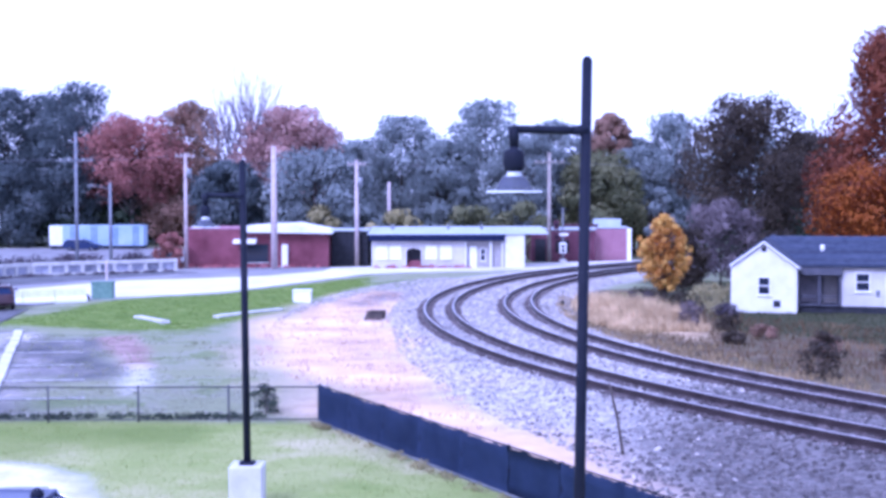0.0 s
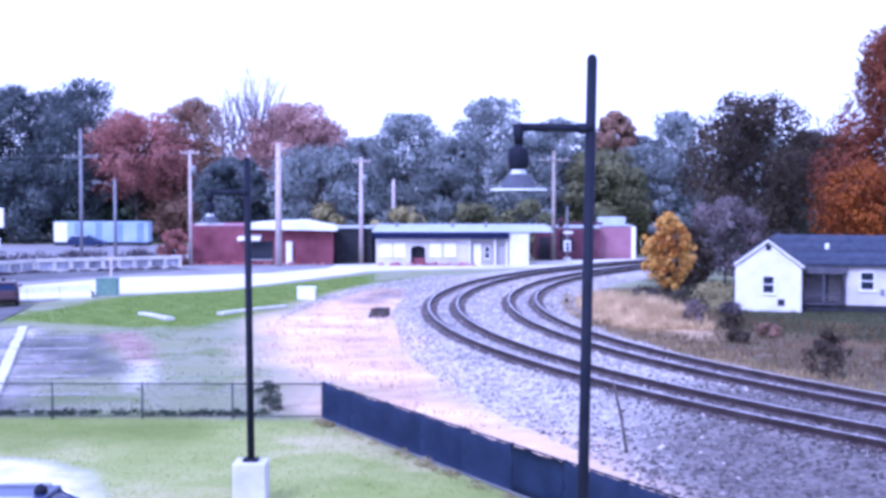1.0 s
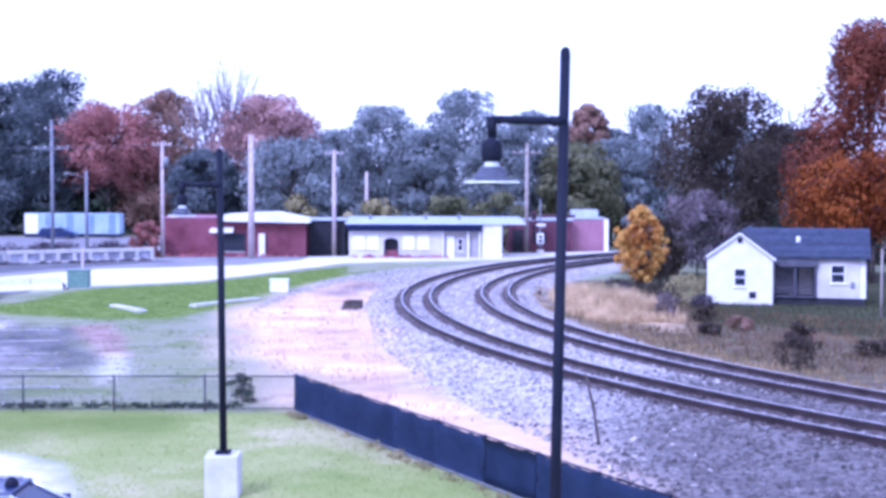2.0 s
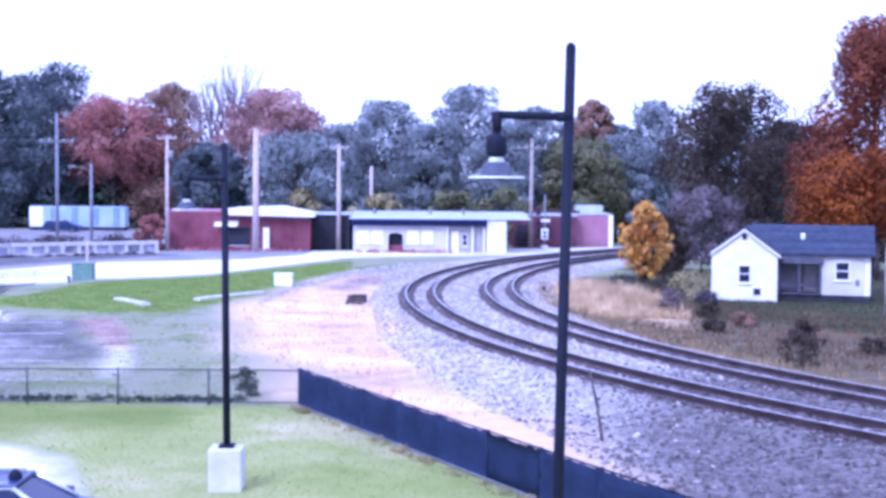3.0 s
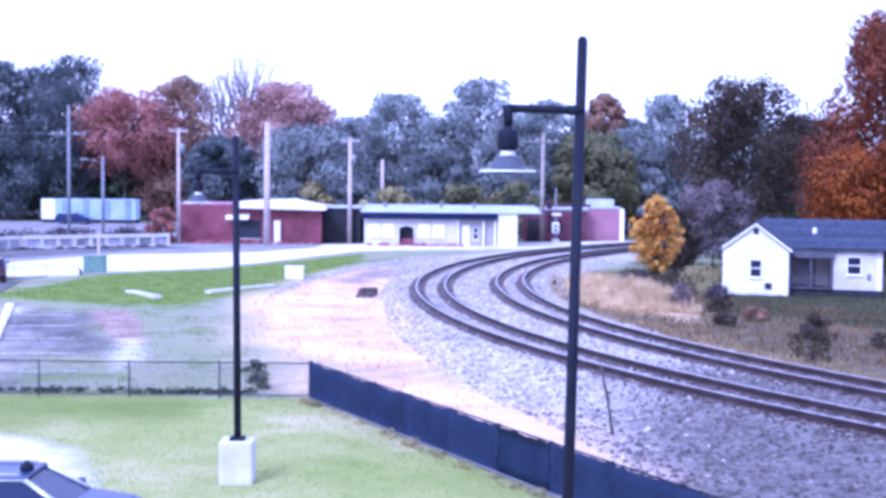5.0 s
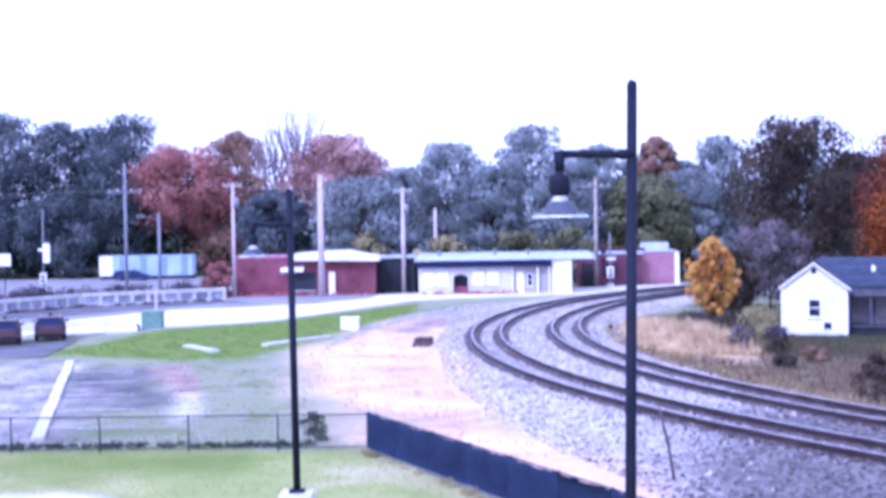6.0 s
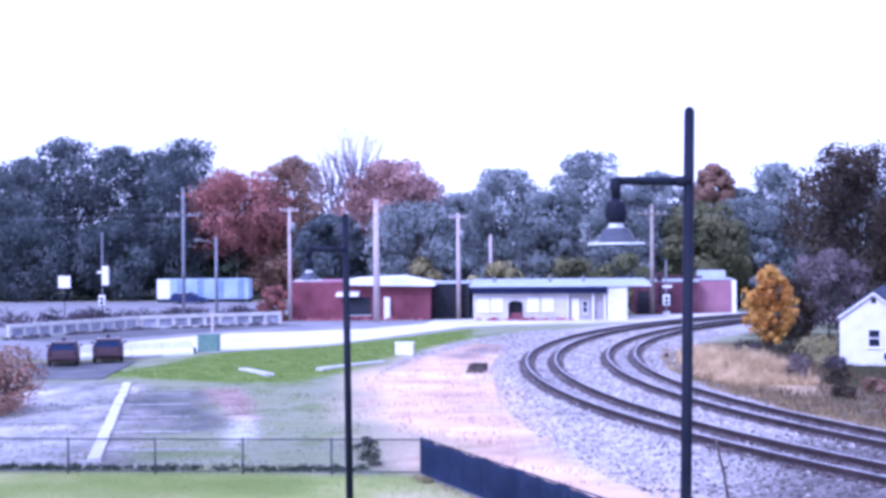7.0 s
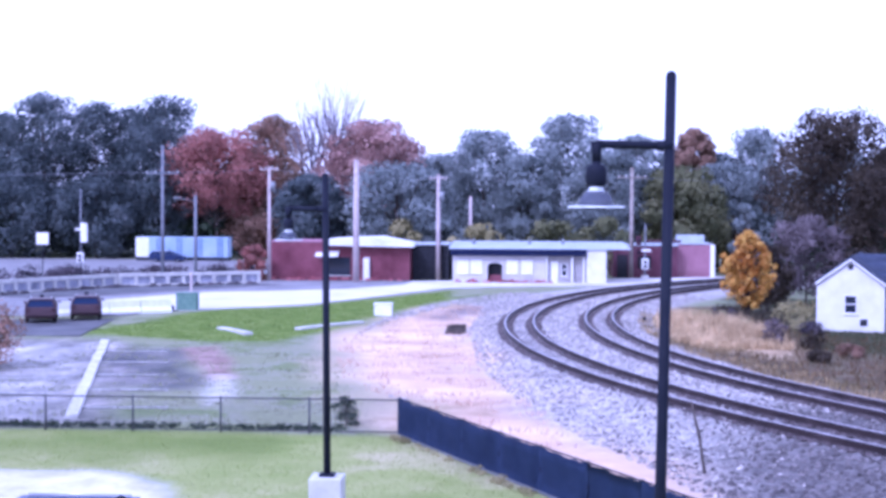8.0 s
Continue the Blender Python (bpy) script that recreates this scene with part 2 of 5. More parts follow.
def prism(bm, outline, y0, y1):
    """An outline of (x, z) drawn out from y0 to y1."""
    a = [bm.verts.new((x, y0, z)) for x, z in outline]
    b = [bm.verts.new((x, y1, z)) for x, z in outline]
    bm.faces.new(a)
    bm.faces.new(b[::-1])
    for i in range(len(a)):
        j = (i + 1) % len(a)
        bm.faces.new((a[j], a[i], b[i], b[j]))
    return bm


def prism_x(bm, outline, x0, x1):
    """An outline of (y, z) drawn out from x0 to x1."""
    a = [bm.verts.new((x0, y, z)) for y, z in outline]
    b = [bm.verts.new((x1, y, z)) for y, z in outline]
    bm.faces.new(a)
    bm.faces.new(b[::-1])
    for i in range(len(a)):
        j = (i + 1) % len(a)
        bm.faces.new((a[j], a[i], b[i], b[j]))
    return bm


def stuff_mesh(name, verts, faces, material, label, category):
    me = bpy.data.meshes.new(name)
    me.from_pydata(verts.tolist() if hasattr(verts, "tolist") else verts, [], faces.tolist() if hasattr(faces, "tolist") else faces)
    me.materials.append(material)
    return tagged(new(name, me), label, category, kind="stuff")


# ---------------------------------------------------------------- plan of the ground
TRACK_C = (79.19, 77.84)
TRACK_R = (79.45, 74.81)
FENCE_A, FENCE_B = Vector((-3.8, 41.7)), Vector((7.9, 19.2))


def side(p, a, b):
    """Metres to the left of the line a to b."""
    d = Vector((b[0] - a[0], b[1] - a[1])).normalized()
    return d.x * (p[1] - a[1]) - d.y * (p[0] - a[0])


def inside(x, y, poly):
    """Signed metres from the edge of a polygon, arrays; positive within."""
    dist, odd = np.full(x.shape, 1e9), np.zeros(x.shape, bool)
    for (ax, ay), (bx, by) in zip(poly, poly[1:] + poly[:1]):
        dx, dy = bx - ax, by - ay
        s = np.clip(((x - ax) * dx + (y - ay) * dy) / (dx * dx + dy * dy), 0, 1)
        dist = np.minimum(dist, np.hypot(x - ax - s * dx, y - ay - s * dy))
        with np.errstate(divide="ignore", invalid="ignore"):
            hit = ((ay > y) != (by > y)) & (x < (bx - ax) * (y - ay) / (by - ay if by != ay else 1e-9) + ax)
        odd ^= hit
    return np.where(odd, dist, -dist)


LAWN = [(-60, -60), (49.0, -60), (7.9, 19.2), (-3.8, 41.7), (-60, 42.6)]
PAD = [(-40, 28), (-7.6, 26), (-7.3, 29), (-8.8, 34.2), (-11.5, 35.4), (-40, 35)]
LOT = [(-60, 42.5), (-12.6, 42.5), (-15.6, 55), (-18.6, 67), (-22.3, 71), (-60, 72)]
LUSH = [(-40, 36.2), (-11.5, 36.6), (-8.0, 38.6), (-7.0, 41.0), (-9, 42.2), (-40, 42.4)]
PALE = [(-40, 44), (-15.3, 44), (-21.6, 69), (-40, 69)]
MOUND = [(-25, 74.5), (-16.5, 70.2), (-13, 71), (-10.5, 80), (-9.3, 90), (-5.6, 106), (-6.2, 117), (-15.2, 98), (-22, 91)]
DRY = [(-4.0, 44), (-4.6, 49.5), (-6.0, 51.3), (-7.6, 55.5), (-9.2, 64), (-9.9, 72), (-8.6, 85), (-5.3, 100), (-2.6, 98), (-2.8, 78), (-1.6, 60), (0.6, 48), (2.4, 41), (4.2, 36), (5.2, 31), (3.8, 29), (-1.6, 39.5)]
DIRT = [(-17.0, 67.2), (-15.5, 68.3), (-13.2, 61), (-12.2, 57), (-11.7, 55), (-12.6, 54.6), (-14.6, 60)]
CHALK = [(-13.0, 56.6), (-12.2, 56.2), (-10.9, 51.2), (-11.1, 47.6), (-11.7, 50.5)]
PATCH = [(-20.8, 65.5), (-16.8, 66.5), (-14.6, 59.5), (-12.6, 53.0), (-14.2, 50.6), (-17.6, 56.7)]
GREYBAND = [(-6.4, 89), (-3.9, 98), (-1.4, 102), (-1.2, 97), (-3.3, 91), (-5.0, 85)]
BANK = [(5, 62), (14, 46), (30, 30), (60, 30), (60, 56), (22, 66), (16, 78), (17, 100), (8, 100)]
STRAW = [(7.9, 74), (9.4, 70), (12.0, 66), (13.2, 67), (13.0, 78), (11.4, 85), (8.9, 83)]
YARD = [(14.5, 70), (22, 60), (60, 50), (60, 110), (16, 110), (15.5, 84)]


def smooth(v, w):
    t = np.clip(v / w * 0.5 + 0.5, 0, 1)
    return t * t * (3 - 2 * t)


def rough_noise(x, y, s, seed):
    """Broad irregular waves, about -1 to 1."""
    rs = np.random.RandomState(seed)
    v = np.zeros(x.shape)
    for k in range(7):
        a, f, ph = rs.uniform(0, math.tau), s * rs.uniform(0.6, 2.6), rs.uniform(0, math.tau)
        v += np.sin((x * math.cos(a) + y * math.sin(a)) * f + ph) / 7 * 1.8
    return v


def zones(x, y):
    wob = rough_noise(x, y, 0.7, 3) * 0.8
    r = np.hypot(x - TRACK_C[0], y - TRACK_C[1])
    bed = smooth(np.minimum(86.0 - r, r - 71.4) + wob * 0.5, 1.0)
    lawn = smooth(inside(x, y, LAWN) + wob * 0.15, 0.35) * (1 - smooth(inside(x, y, PAD) + wob * 0.6, 0.5))
    gravel_near = smooth(np.minimum(-inside(x, y, LAWN), np.minimum(x + 2.5, 62 - y)) + wob, 2.0) * (r > 75)
    return {
        "w_lot": smooth(inside(x, y, LOT) + wob, 1.5),
        "w_pale": 0.75 * smooth(inside(x, y, PALE) + wob * 0.8, 1.2),
        "w_patch": 0.85 * smooth(inside(x, y, PATCH) + wob * 0.9, 1.0),
        "w_dirt": 0.95 * smooth(inside(x, y, DIRT) + wob * 0.25, 0.35),
        "w_chalk": 0.5 * smooth(inside(x, y, CHALK) + wob * 0.4, 0.35),
        # darker grey band across the gravel
        "w_greyband": 0.8 * smooth(inside(x, y, GREYBAND) + wob * 1.0, 1.2),
        "w_mound": smooth(inside(x, y, MOUND) + wob * 0.5, 0.8),
        "w_bank": smooth(np.minimum(inside(x, y, BANK), 72.6 - r) + wob * 0.6, 1.2),
        "w_straw": smooth(inside(x, y, STRAW) + wob * 1.2, 1.6),
        "w_yard": smooth(inside(x, y, YARD) + wob, 2.0),
        "w_dry": smooth(inside(x, y, DRY) + wob * 1.2, 2.2),
        "w_bed": np.maximum(bed, gravel_near),
        # near-right zone where edge fall-off is painted into the ballast
        "w_edgedim": smooth(np.minimum(x - 4.5 - (y - 36) * 0.25, 47 - y) + wob, 3.0),
        "w_lawn": lawn,
        "w_lush": 0.85 * smooth(inside(x, y, LUSH) + wob * 1.2, 1.8),
        "w_pad": smooth(inside(x, y, PAD) + wob * 0.5, 0.5),
    }


def ground_height(x, y):
    r = np.hypot(x - TRACK_C[0], y - TRACK_C[1])
    z = 0.03 * rough_noise(x, y, 0.9, 8)
    bed = np.clip(np.minimum((82.7 - r) / 1.6, (r - 71.5) / 1.6), 0, 1)
    return z * (1 - 0.6 * bed) + 0.32 * bed


# one sheet: fine squares where the camera looks, wide ones to the horizon
def lines(fine0, fine1, step, far):
    v = list(np.arange(fine0, fine1 + 1e-6, step))
    d = step
    while v[-1] < far:
        d *= 1.6
        v.append(v[-1] + d)
    d = step
    while v[0] > -far:
        d *= 1.6
        v.insert(0, v[0] - d)
    return np.array(v)


GX, GY = lines(-50, 36, 0.4, 3500), lines(20, 132, 0.4, 3500)
xx, yy = np.meshgrid(GX, GY)
zz = ground_height(xx, yy) * ((np.abs(xx) < 200) & (yy < 300) & (yy > -50))
nx, ny = len(GX), len(GY)
me = bpy.data.meshes.new("ground")
idx = np.arange(nx * ny).reshape(ny, nx)
quads = np.stack([idx[:-1, :-1], idx[:-1, 1:], idx[1:, 1:], idx[1:, :-1]], -1).reshape(-1, 4)
me.vertices.add(nx * ny)
me.vertices.foreach_set("co", np.stack([xx, yy, zz], -1).ravel())
me.loops.add(quads.size)
me.loops.foreach_set("vertex_index", quads.ravel())
me.polygons.add(len(quads))
me.polygons.foreach_set("loop_start", np.arange(0, quads.size, 4))
me.polygons.foreach_set("use_smooth", np.ones(len(quads), bool))
me.update(calc_edges=True)
for key, w in zones(xx, yy).items():
    at = me.attributes.new(key, "FLOAT", "POINT")
    at.data.foreach_set("value", w.ravel())
ground = tagged(new("ground", me), "grass, dry weeds, gravel and worn paving", "ground", kind="structure")


def ground_mat():
    m = bpy.data.materials.new("ground")
    m.use_nodes = True
    n, l = m.node_tree.nodes, m.node_tree.links
    p = n["Principled BSDF"]
    p.inputs["Roughness"].default_value, p.inputs["Specular IOR Level"].default_value = 0.95, 0.15
    tc = n.new("ShaderNodeTexCoord")

    def noisy(scale, detail=5):
        t = n.new("ShaderNodeTexNoise")
        t.inputs["Scale"].default_value, t.inputs["Detail"].default_value = scale, detail
        l.new(tc.outputs["Object"], t.inputs["Vector"])
        return t.outputs["Fac"]

    broad, mid, fine = noisy(0.18), noisy(0.9), noisy(5.0, 8)
    stretch, streaks = n.new("ShaderNodeMapping"), n.new("ShaderNodeTexNoise")
    stretch.inputs["Scale"].default_value = (0.5, 0.3, 1.0)
    streaks.inputs["Scale"].default_value, streaks.inputs["Detail"].default_value, streaks.inputs["Roughness"].default_value = 1.0, 7, 0.62
    l.new(tc.outputs["Object"], stretch.inputs["Vector"])
    l.new(stretch.outputs["Vector"], streaks.inputs["Vector"])
    worn = streaks.outputs["Fac"]
    vor = n.new("ShaderNodeTexVoronoi")
    vor.inputs["Scale"].default_value = 5.0
    l.new(tc.outputs["Object"], vor.inputs["Vector"])

    def blend(fac, lo, hi, stops):
        r = n.new("ShaderNodeValToRGB")
        r.color_ramp.elements[0].position, r.color_ramp.elements[1].position = lo, hi
        r.color_ramp.elements[0].color, r.color_ramp.elements[1].color = (*stops[0], 1), (*stops[-1], 1)
        for i, c in enumerate(stops[1:-1]):
            r.color_ramp.elements.new(lo + (hi - lo) * (i + 1) / (len(stops) - 1)).color = (*c, 1)
        l.new(fac, r.inputs["Fac"])
        return r.outputs["Color"]

    def both(a, b, k=0.5):
        x = n.new("ShaderNodeMath")
        x.operation = "MULTIPLY_ADD"
        x.inputs[1].default_value = k
        l.new(b, x.inputs[0])
        l.new(a, x.inputs[2])
        return x.outputs[0]

    colour = blend(both(both(broad, mid, 0.45), fine, 0.5), 0.7, 1.25, [(0.12, 0.15, 0.06), (0.17, 0.205, 0.09), (0.215, 0.23, 0.13), (0.29, 0.275, 0.23)])
    layers = [
        ("w_lot", blend(both(worn, fine, 0.25), 0.44, 0.82, [(0.09, 0.09, 0.08), (0.16, 0.155, 0.14), (0.21, 0.2, 0.18), (0.32, 0.29, 0.275), (0.55, 0.5, 0.47)])),
        ("w_pale", blend(both(worn, fine, 0.25), 0.44, 0.8, [(0.15, 0.145, 0.14), (0.3, 0.29, 0.285), (0.42, 0.4, 0.39), (0.56, 0.54, 0.52)])),
        ("w_bank", blend(both(mid, fine), 0.5, 0.95, [(0.045, 0.034, 0.024), (0.12, 0.082, 0.052), (0.085, 0.076, 0.04), (0.2, 0.15, 0.095)])),
        ("w_yard", blend(both(mid, fine), 0.5, 0.95, [(0.034, 0.04, 0.017), (0.058, 0.056, 0.028), (0.05, 0.068, 0.025)])),
        ("w_straw", blend(both(mid, fine), 0.5, 0.95, [(0.22, 0.155, 0.08), (0.4, 0.29, 0.17), (0.54, 0.42, 0.27)])),
        ("w_mound", blend(both(mid, fine), 0.5, 0.95, [(0.07, 0.12, 0.014), (0.12, 0.18, 0.022), (0.19, 0.24, 0.06)])),
        ("w_bed", blend(both(mid, vor.outputs["Distance"], 0.6), 0.4, 1.0, [(0.19, 0.18, 0.175), (0.33, 0.31, 0.3), (0.47, 0.44, 0.42)])),
        ("w_edgedim", blend(both(mid, vor.outputs["Distance"], 0.6), 0.4, 1.0, [(0.05, 0.045, 0.048), (0.1, 0.09, 0.092), (0.17, 0.155, 0.155)])),
        ("w_dry", blend(both(both(broad, mid, 0.45), fine, 0.25), 0.5, 1.05, [(0.26, 0.19, 0.12), (0.42, 0.295, 0.2), (0.54, 0.385, 0.28), (0.61, 0.45, 0.335), (0.68, 0.53, 0.42)])),
        ("w_patch", blend(both(worn, fine, 0.25), 0.46, 0.86, [(0.06, 0.062, 0.07), (0.1, 0.1, 0.11), (0.16, 0.15, 0.15), (0.27, 0.25, 0.25)])),
        ("w_greyband", blend(both(mid, fine, 0.6), 0.5, 1.0, [(0.055, 0.048, 0.055), (0.12, 0.1, 0.11), (0.24, 0.21, 0.22)])),
        ("w_dirt", blend(both(mid, fine, 0.6), 0.5, 1.0, [(0.16, 0.105, 0.09), (0.26, 0.175, 0.155), (0.4, 0.29, 0.26)])),
        ("w_chalk", blend(both(mid, fine, 0.6), 0.5, 1.0, [(0.42, 0.38, 0.36), (0.6, 0.56, 0.54), (0.74, 0.7, 0.68)])),
        ("w_lawn", blend(both(both(broad, mid, 0.4), fine, 0.2), 0.5, 1.0, [(0.155, 0.21, 0.045), (0.23, 0.275, 0.075), (0.3, 0.32, 0.115), (0.42, 0.38, 0.21)])),
        ("w_lush", blend(both(both(broad, mid, 0.4), fine, 0.2), 0.5, 1.0, [(0.1, 0.145, 0.024), (0.15, 0.195, 0.04), (0.22, 0.25, 0.075)])),
        ("w_pad", blend(both(mid, fine, 0.4), 0.45, 0.9, [(0.4, 0.38, 0.36), (0.55, 0.52, 0.5), (0.66, 0.63, 0.6)])),
    ]
    for key, col in layers:
        a = n.new("ShaderNodeAttribute")
        a.attribute_name = key
        mx = n.new("ShaderNodeMix")
        mx.data_type = "RGBA"
        l.new(a.outputs["Fac"], mx.inputs["Factor"])
        l.new(colour, mx.inputs["A"])
        l.new(col, mx.inputs["B"])
        colour = mx.outputs["Result"]
    l.new(colour, p.inputs["Base Color"])
    bp = n.new("ShaderNodeBump")
    bp.inputs["Strength"].default_value, bp.inputs["Distance"].default_value = 0.6, 0.08
    l.new(fine, bp.inputs["Height"])
    l.new(bp.outputs["Normal"], p.inputs["Normal"])
    return m


ground.data.materials.append(ground_mat())


def slab(name, poly, z0, z1, material, label, category):
    bm = bmesh.new()
    a = [bm.verts.new((x, y, z1)) for x, y in poly]
    b = [bm.verts.new((x, y, z0)) for x, y in poly]
    bm.faces.new(a)
    for i in range(len(a)):
        j = (i + 1) % len(a)
        bm.faces.new((a[i], b[i], b[j], a[j]))
    return tagged(new(name, mesh_from(bm, name, material)), label, category, kind="structure")


slab("road", [(-31.5, 100), (-24.0, 91.2), (-22.3, 91.6), (-15.2, 98.3), (-6.5, 119.5), (-2, 122.5), (9, 126.6), (22, 134.5), (40, 148), (40, 152), (9.0, 137.5), (-10.5, 130.0), (-11.0, 124.0), (-15.5, 116.3), (-19.4, 113.8), (-26.2, 110.6)], -0.1, 0.1, M_road, "pale worn road past the low buildings", "road")
slab("road_branch", [(-60, 100), (-45, 86), (-34, 85), (-26, 86.5), (-24.05, 91.2), (-31.6, 100), (-26.3, 110.5), (-19.4, 113.7), (-15.4, 116.2), (-10.9, 124.0), (-10.4, 131.0), (-24.6, 130.2), (-30, 120), (-44, 103)], -0.1, 0.085, M_asphpale, "greyish worn asphalt road beside the railing", "road")
# darker strip in front of the railing
slab("railing_strip", [(-24.0, 124.0), (-35.3, 116.9), (-41.8, 103.6), (-37.5, 101), (-33, 105), (-28.0, 114), (-22, 122.3)], -0.1, 0.106, M_asph, "dark strip along the railing", "pavement")
slab("pavement", [(-60, 72.2), (-24, 72.2), (-25.5, 83.5), (-34, 81.8), (-60, 82)], -0.1, 0.07, M_asph, "dark grey asphalt drive beside the grass", "pavement")


# ---------------------------------------------------------------- railway
def arc(r, phi):
    return Vector((TRACK_C[0] - r * math.cos(phi), TRACK_C[1] + r * math.sin(phi), 0))


PHI0, PHI1 = radians(-52), radians(47)
GAUGE = 1.62
rail_prof = [(-0.1, 0.0), (0.1, 0.0), (0.1, 0.025), (0.035, 0.05), (0.03, 0.16), (0.055, 0.175), (0.055, 0.225), (0.04, 0.235), (-0.04, 0.235), (-0.055, 0.225), (-0.055, 0.175), (-0.03, 0.16), (-0.035, 0.05), (-0.1, 0.025)]


HEAD = [(-0.045, 0.236), (0.045, 0.236), (0.038, 0.244), (-0.038, 0.244)]


def rail_mesh(r, profile):
    bm = bmesh.new()
    n = 120
    rings = []
    for i in range(n + 1):
        phi = PHI0 + (PHI1 - PHI0) * i / n
        rings.append([bm.verts.new(arc(r + u, phi) + Vector((0, 0, v))) for u, v in profile])
    k = len(profile)
    for a, b in zip(rings, rings[1:]):
        for i in range(k):
            j = (i + 1) % k
            bm.faces.new((a[i], a[j], b[j], b[i]))
    bm.faces.new(rings[0])
    bm.faces.new(rings[-1][::-1])
    return bm


tie_me = mesh_from(boxed(-1.32, 1.32, -0.115, 0.115, -0.12, 0.06, bevel=0.012), "tie", M_tie)
for r in TRACK_R:
    track = thing("railway_track", (0, 0, 0.3), "curved railway track of dark rails on weathered timber ties", "railway track", group="railway tracks")
    for s in (-1, 1):
        rail = part("rail", rail_mesh(r + s * GAUGE / 2, rail_prof), M_rail, track)
        rail.location.z = 0.065
        part("running_surface", rail_mesh(r + s * GAUGE / 2, HEAD), M_railtop, rail, "worn rail head, its sky sheen painted pale grey")
    count = int(r * (PHI1 - PHI0) / 0.62)
    for i in range(count):
        phi = PHI0 + (PHI1 - PHI0) * (i + 0.5) / count
        t = new("tie", tie_me)
        p = arc(r + random.uniform(-0.05, 0.05), phi)
        t.parent = track
        t.matrix_basis = pose(p.x, p.y, random.uniform(-0.012, 0.0), 0, 0, 180 - math.degrees(phi) + random.uniform(-0.8, 0.8))

# loose ballast stones
rs = np.random.RandomState(5)
octa = np.array([(1, 0, 0), (-1, 0, 0), (0, 1, 0), (0, -1, 0), (0, 0, 1), (0, 0, -1)], float)
octf = np.array([(0, 2, 4), (2, 1, 4), (1, 3, 4), (3, 0, 4), (2, 0, 5), (1, 2, 5), (3, 1, 5), (0, 3, 5)])


def scatter_stones(name, n, pick, size, label, material):
    pts = pick(n)
    n = len(pts)
    s = size * rs.uniform(0.5, 1.4, (n, 1, 1)) * rs.uniform(0.6, 1.3, (n, 6, 3))
    a = rs.uniform(0, math.tau, n)
    c, d = np.cos(a), np.sin(a)
    v = octa[None] * s
    v = np.stack([v[..., 0] * c[:, None] - v[..., 1] * d[:, None], v[..., 0] * d[:, None] + v[..., 1] * c[:, None], v[..., 2] * 0.8], -1)
    v += pts[:, None, :]
    f = octf[None] + 6 * np.arange(n)[:, None, None]
    return stuff_mesh(name, v.reshape(-1, 3), f.reshape(-1, 3), material, label, "gravel")


def bed_points(n, near=False):
    phi, r = rs.uniform(radians(-46), radians(25), n), rs.uniform(71.5, 88.5, n)
    x, y = TRACK_C[0] - r * np.cos(phi), TRACK_C[1] + r * np.sin(phi)
    keep = (inside(x, y, LAWN) < -0.3) & (inside(x, y, DRY) < 0.4)
    x, y = x[keep], y[keep]
    # stones of the near-right zone take the painted edge fall-off
    dimmed = x - 4.5 - (y - 36) * 0.25 + rs.normal(size=len(x)) * 2 > 0
    dimmed &= 47 - y + rs.normal(size=len(x)) * 2 > 0
    x, y = x[dimmed == near], y[dimmed == near]
    return np.stack([x, y, ground_height(x, y) + 0.01], -1)


scatter_stones("ballast_stones", 42000, bed_points, 0.075, "grey crushed stone ballast round the tracks", M_stone)
scatter_stones("stained_ballast_stones", 42000, lambda n: bed_points(n, True), 0.075, "stone ballast beside the tracks, darkened for edge fall-off", M_stonedark)


def rail_side_points(n):
    """Darker stones that lie close along the four rails."""
    phi = rs.uniform(radians(-44), radians(30), n)
    r = np.array(TRACK_R)[rs.randint(0, 2, n)] + GAUGE / 2 * rs.choice([-1, 1], n) + rs.choice([-1, 1], n) * (0.13 + rs.uniform(0, 0.3, n))
    x, y = TRACK_C[0] - r * np.cos(phi), TRACK_C[1] + r * np.sin(phi)
    return np.stack([x, y, np.full(n, 0.37)], -1)


scatter_stones("greasy_ballast_stones", 18000, rail_side_points, 0.07, "dark ballast stones close along the rails", M_railside)


def blades(name, n, x, y, h, w, material, label, category="grass"):
    """Short leaning blades, three points each."""
    n = len(x)
    z = ground_height(x, y)
    a, b = rs.uniform(0, math.tau, n), rs.uniform(0, math.tau, n)
    hh, ww = h * rs.uniform(0.5, 1.4, n), w * rs.uniform(0.6, 1.4, n)
    base = np.stack([x, y, z - 0.02], -1)
    du = np.stack([np.cos(a) * ww, np.sin(a) * ww, 0 * a], -1)
    tip = base + np.stack([np.cos(b) * hh * 0.4, np.sin(b) * hh * 0.4, hh], -1)
    v = np.stack([base - du, base + du, tip], 1).reshape(-1, 3)
    return stuff_mesh(name, v, np.arange(3 * n).reshape(-1, 3), material, label, category)


def pick(n, x0, x1, y0, y1, poly, edge=0.0, clump=0.0):
    x, y = rs.uniform(x0, x1, n), rs.uniform(y0, y1, n)
    keep = inside(x, y, poly) > edge
    if clump:
        keep &= rough_noise(x, y, 2.2, 11) > clump
    return x[keep], y[keep]


